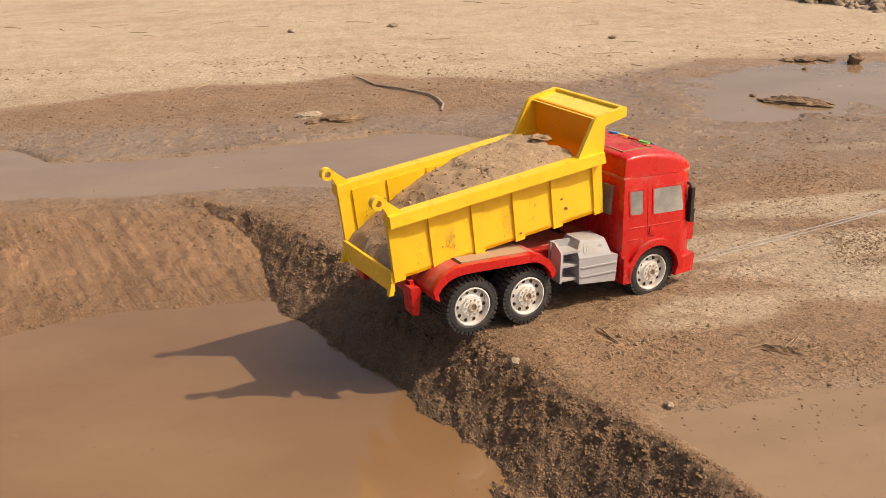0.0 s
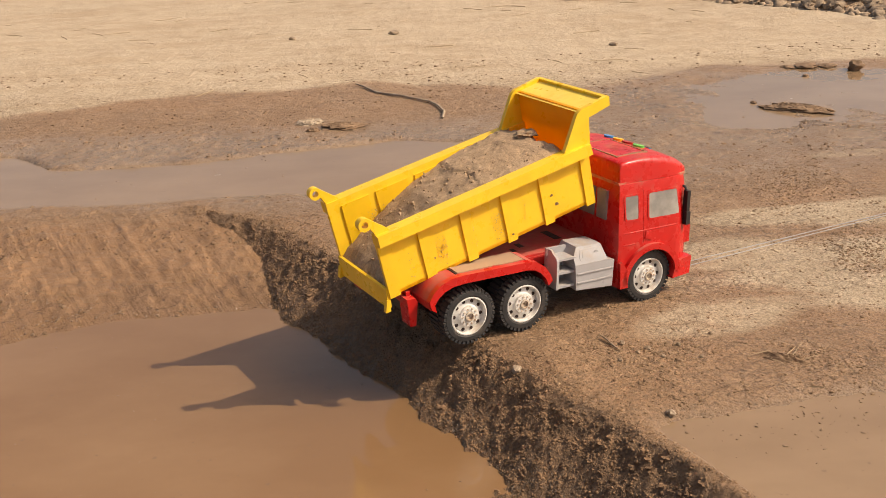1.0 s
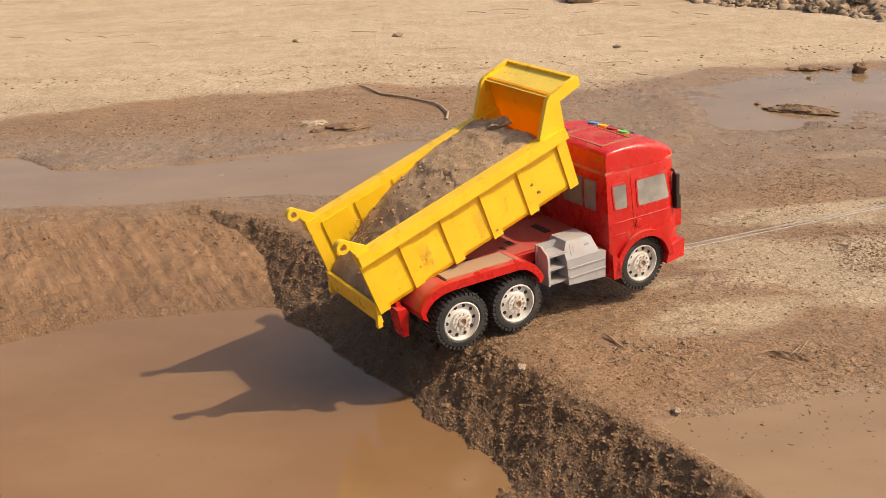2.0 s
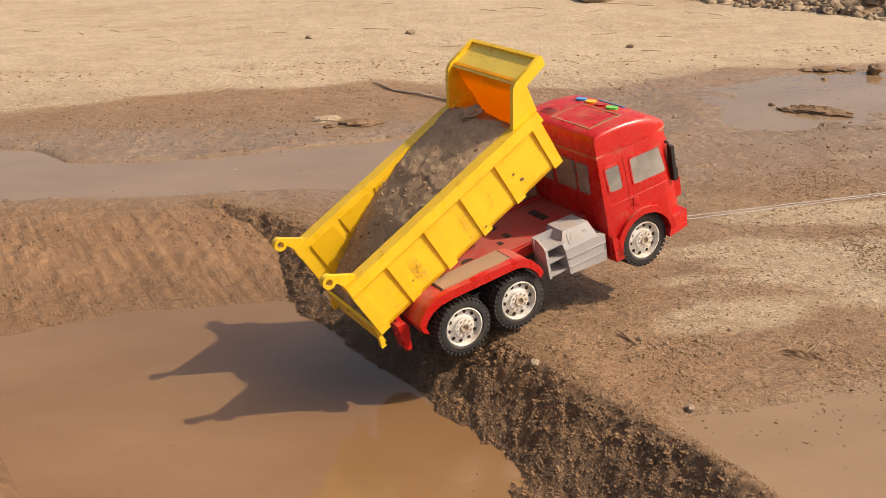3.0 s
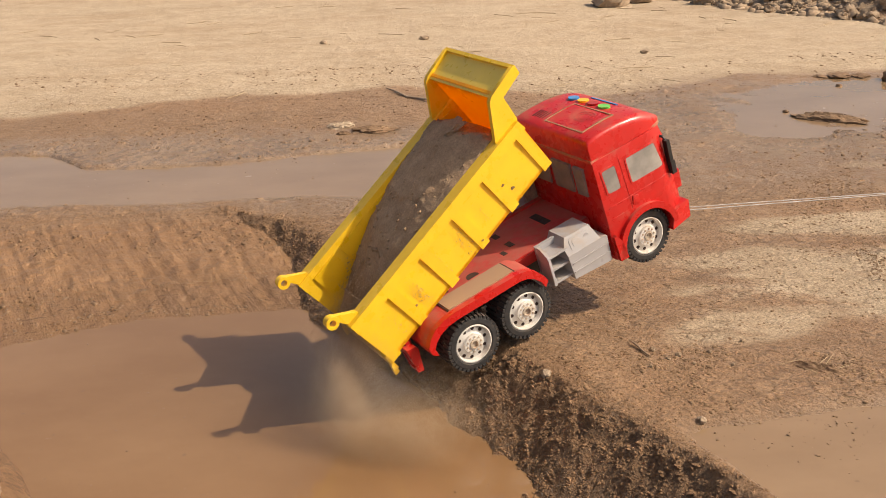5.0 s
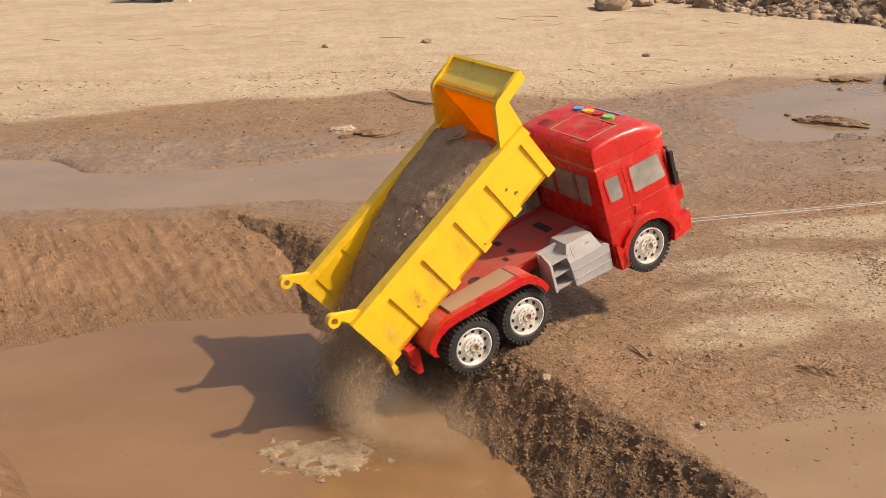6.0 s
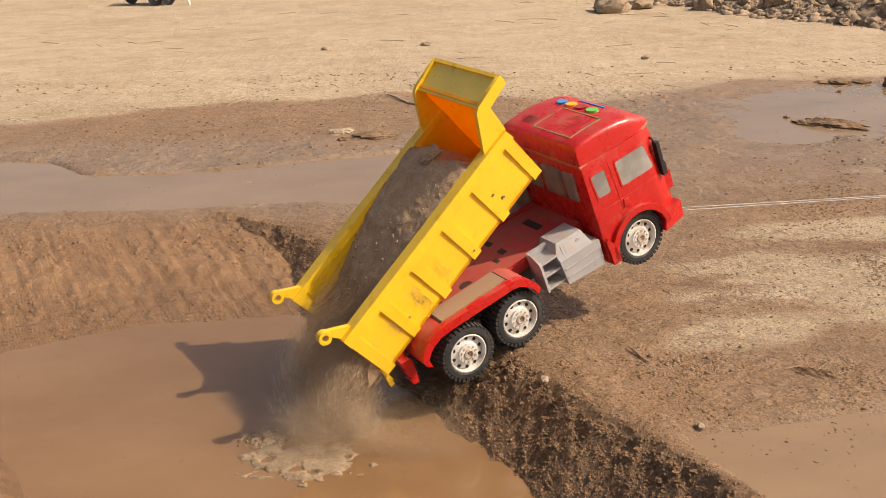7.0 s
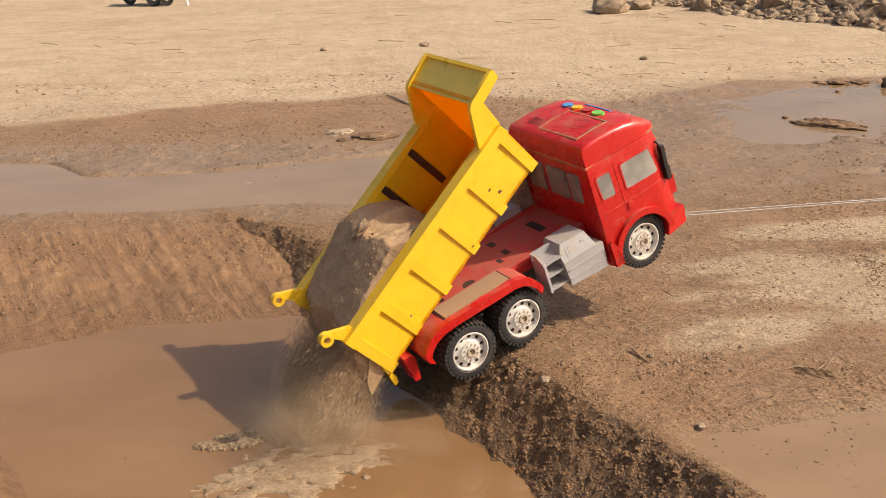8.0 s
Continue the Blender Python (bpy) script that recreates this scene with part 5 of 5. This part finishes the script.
# when each cloud of dust is thrown up, and where it drifts
CLOUDS = [
    (haze(41, 240000, 0.050, 0.055, 0.095), [(3.2, -0.12, 1.13, -0.24), (3.7, -0.125, 1.11, -0.03), (4.5, -0.125, 1.08, -0.015), (5.2, -0.11, 1.08, -0.02), (6.0, -0.10, 1.09, -0.05), (7.0, -0.11, 1.09, -0.06), (8.0, -0.13, 1.09, -0.06)]),
    (haze(42, 320000, 0.105, 0.075, 0.065), [(3.7, -0.13, 1.08, -0.18), (4.4, -0.095, 1.045, -0.03), (5.2, -0.05, 1.035, -0.035), (6.5, -0.03, 1.05, -0.068), (8.0, -0.05, 1.05, -0.08)]),
    (haze(43, 280000, 0.075, 0.06, 0.05), [(5.9, -0.15, 1.10, -0.18), (6.6, -0.13, 1.09, -0.05), (7.4, -0.15, 1.08, -0.035), (8.0, -0.16, 1.07, -0.025)]),
]
clouds = [(tagged(new("dust_cloud", me), "thin cloud of dust over the water where the sand strikes", "dust", "dust clouds", "stuff"), rows) for me, rows in CLOUDS]


def silt(seed, rx, ry, high):
    """A flat raft of wet silt with a frayed outline and holes."""
    bm = bmesh.new()
    n = 60
    grid = {}
    for i in range(-n, n + 1):
        for j in range(-n, n + 1):
            u, w = i / n, j / n
            d = math.hypot(u, w)
            k = 0.72 - d + 0.30 * noise.noise(Vector((u * 2.6, w * 2.6, seed))) + 0.22 * noise.noise(Vector((u * 7, w * 7, seed))) + 0.12 * noise.noise(Vector((u * 16, w * 16, seed)))
            hole = noise.noise(Vector((u * 4.2, w * 4.2, seed + 5)))
            k = min(k, 0.30 - hole * 0.75)
            if k > -0.12:
                z = 0.6 * high * (max(-1.0, min(1.0, k * 5)) + 0.5 * noise.noise(Vector((u * 7, w * 7, seed))) + 0.25 * noise.noise(Vector((u * 24, w * 24, seed))))
                grid[i, j] = bm.verts.new((u * rx, w * ry, z if k > -0.05 else -high * 1.5))
    for (i, j), vt in list(grid.items()):
        q = [grid.get(c) for c in ((i, j), (i + 1, j), (i + 1, j + 1), (i, j + 1))]
        if all(q):
            bm.faces.new(q)
    return thing("silt_raft", bm, FLOAT, "frayed raft of pale silt that floats on the pit's water", "silt", "silt rafts", smooth=80)


RAFTS = [
    (silt(1.5, 0.085, 0.055, 0.0030), [(0.0, -0.150, 1.050, -0.02), (5.2, -0.150, 1.050, -0.02), (5.8, -0.150, 1.045, 0.0), (6.5, -0.160, 1.045, 0.001), (8.0, -0.175, 1.015, 0.001)]),
    (silt(4.5, 0.035, 0.024, 0.0040), [(0.0, -0.190, 1.110, -0.02), (5.4, -0.190, 1.110, -0.02), (6.2, -0.197, 1.110, 0.0), (7.2, -0.225, 1.090, 0.001), (8.0, -0.250, 1.090, 0.002)]),
    (silt(7.5, 0.090, 0.050, 0.0032), [(0.0, -0.130, 1.060, -0.02), (6.5, -0.130, 1.060, -0.02), (7.2, -0.150, 1.050, 0.0), (8.0, -0.140, 1.050, 0.001)]),
    (silt(9.5, 0.085, 0.050, 0.0034), [(0.0, -0.170, 1.020, -0.02), (6.9, -0.170, 1.020, -0.02), (7.5, -0.190, 1.005, 0.0), (8.0, -0.205, 0.990, 0.001)]),
    (silt(12.5, 0.030, 0.015, 0.0035), [(0.0, -0.200, 1.060, -0.02), (6.8, -0.200, 1.060, -0.02), (7.3, -0.250, 1.070, 0.001), (8.0, -0.272, 1.080, 0.002)]),
]

# two thin cords from the truck's nose
cords = []
for side in (-1, 1):
    cord = thing("tow_cord", tube([(0.0, 0, 0), (0.5, 0, -0.004), (1.0, 0, -0.004), (1.6, 0, 0.0)], 0.0007, 5), GREY, "thin pale cord tied to the truck's bumper", "cord", "tow cords")
    cords.append((cord, side))


# ---- what moves ----
# seconds, rear axle x y z, heading, pitch and roll of the truck, tip of the bed (degrees)
DRIVE = [
    (0.0, 0.0190, 1.2330, 0.0461, 27.70, -3.42, 0.5, 8.95),
    (0.5, 0.0118, 1.2308, 0.0460, 27.99, -2.74, 0.5, 9.65),
    (1.0, 0.0132, 1.2350, 0.0440, 27.75, -1.92, 0.8, 14.11),
    (1.5, 0.0036, 1.2263, 0.0428, 28.57, 0.70, 0.6, 16.05),
    (1.7, 0.0000, 1.2240, 0.0420, 28.65, 1.60, 0.6, 17.20),
    (3.0, -0.0168, 1.2080, 0.0341, 29.00, 11.74, 1.2, 21.85),
    (3.5, -0.0180, 1.2070, 0.0295, 29.80, 13.60, 0.8, 24.25),
    (4.0, -0.0222, 1.2087, 0.0249, 29.45, 18.18, 1.6, 22.70),
    (4.5, -0.0192, 1.2087, 0.0268, 29.84, 16.04, 1.4, 26.27),
    (4.7, -0.0205, 1.2095, 0.0255, 29.80, 17.60, 1.2, 25.20),
    (5.8, -0.0235, 1.2120, 0.0210, 29.70, 19.40, 0.7, 22.90),
    (6.0, -0.0201, 1.2150, 0.0229, 29.75, 15.92, 0.6, 25.01),
    (6.5, -0.0263, 1.2100, 0.0175, 29.60, 22.17, 0.7, 21.36),
    (7.0, -0.0251, 1.2115, 0.0190, 29.73, 20.30, 0.9, 24.09),
    (7.5, -0.0222, 1.2130, 0.0230, 29.60, 18.03, 1.5, 28.04),
    (8.0, -0.0234, 1.2095, 0.0224, 30.00, 18.46, 0.7, 28.40),
]
STEPS = [round(0.1 * i, 2) for i in range(81)]


def eased(rows, t):
    """The row at t, on a smooth monotone curve through the rows."""
    ts = [r[0] for r in rows]
    if t <= ts[0]:
        return list(rows[0][1:])
    i = min(max(int(np.searchsorted(ts, t, side="right")) - 1, 0), len(rows) - 2)
    k = min(1.0, (t - ts[i]) / (ts[i + 1] - ts[i]))
    k = k * k * (3 - 2 * k)
    return [a + (b - a) * k for a, b in zip(rows[i][1:], rows[i + 1][1:])]


def truck_pose(t):
    x, y, z, yaw, pitch, roll, _ = eased(DRIVE, t)
    return pose(x, y, z, roll, -pitch, yaw)


def bed_pose(t):
    return Matrix.Translation(PIVOT) @ pose(0, 0, 0, 0, -eased(DRIVE, t)[6], 0)


# how far each body of sand has slid back along the bed (metres) and dipped over its lip (degrees)
SLIDE = [
    [(0.0, 0.0, 0.0), (5.5, 0.0, 0.0), (6.0, 0.006, 0.0), (6.5, 0.018, 0.0), (7.0, 0.026, 0.0), (7.4, 0.030, 1.0), (7.7, 0.033, 4.0), (8.0, 0.036, 8.0)],
    [(0.0, 0.0, 0.0), (5.5, 0.0, 0.0), (6.0, 0.005, 0.0), (6.5, 0.014, 0.0), (7.0, 0.026, 0.0), (7.4, 0.058, 0.0), (7.7, 0.095, 2.0), (8.0, 0.136, 6.0)],
]


def slid(k, t):
    back, dip = eased(SLIDE[k], t)
    lip = pose(-0.052, 0, 0.028)
    return pose(-back, 0, 0) if dip == 0 else lip @ pose(0, 0, 0, 0, -dip, 0) @ lip.inverted() @ pose(-back, 0, 0)


def in_bed(t):
    return truck_pose(t) @ bed_pose(t)


def fall_rows(start, k):
    """Waits inside the load, runs over the lip, drops into the water and stays under it."""
    rows = [(t, in_bed(t) @ slid(0, t) @ pose(0.060, 0, 0.050)) for t in STEPS if t < start - 0.05]
    high = 0.020 * (k % 3) if start > 6.8 else 0.0
    lip = in_bed(start) @ pose(-0.050, 0, 0.034 + high)
    far = 0.6 + (0.4 if start < 7.0 else 0.9) * ((k * 7) % 5) / 4 + high * 12
    out = (in_bed(start).to_3x3() @ Vector((-1, 0, 0)))
    flat = Vector((out.x, out.y, 0)).normalized()
    yaw = math.degrees(math.atan2(-flat.y, -flat.x))
    rows.append((start, lip))
    for dt, ahead, z, tilt in ((0.10, 0.016, -0.010, 66), (0.20, 0.034, -0.042, 80), (0.2667, 0.044, -0.085, 86), (0.3667, 0.050, -0.19, 90)):
        p = lip.translation + flat * ahead * far
        rows.append((start + dt, pose(p.x, p.y, z, 0, -tilt, yaw)))
    if start + 0.3667 < 8.0:
        rows.append((8.0, rows[-1][1]))
    return rows


def motions():
    walk(truck, [(t, truck_pose(t)) for t in STEPS])
    walk(bed, [(t, bed_pose(t)) for t in STEPS])
    for k, ob in enumerate(loads):
        walk(ob, [(t, in_bed(t) @ slid(k, t)) for t in STEPS])
    walk(flake, [(t, in_bed(t) @ slid(1, t) @ pose(0.205, 0.004, 0.1120, 4, 6, 30)) for t in STEPS])
    for k, (t, ob) in enumerate(falls):
        walk(ob, fall_rows(t, k))
    for ob, rows in clouds:
        first = rows[0]
        ends = [(0.0, pose(*first[1:]))] + [(t, pose(x, y, z, 0, 0, 12 * (t - first[0]))) for t, x, y, z in rows]
        walk(ob, ends)
    for ob, rows in RAFTS:
        walk(ob, [(t, pose(x, y, WATER_Z + z, 0, 0, 0.5 * t)) for t, x, y, z in rows])
    for ob, side in cords:
        ends = []
        for t in STEPS:
            hook = truck_pose(t) @ Vector((0.341, 0.006 * side - 0.072, -0.005))
            to = Vector((1.04, 1.55, 0.086)) - hook
            ends.append((t, Matrix.Translation(hook) @ to.to_track_quat("X", "Z").to_matrix().to_4x4()))
        walk(ob, ends)


motions()
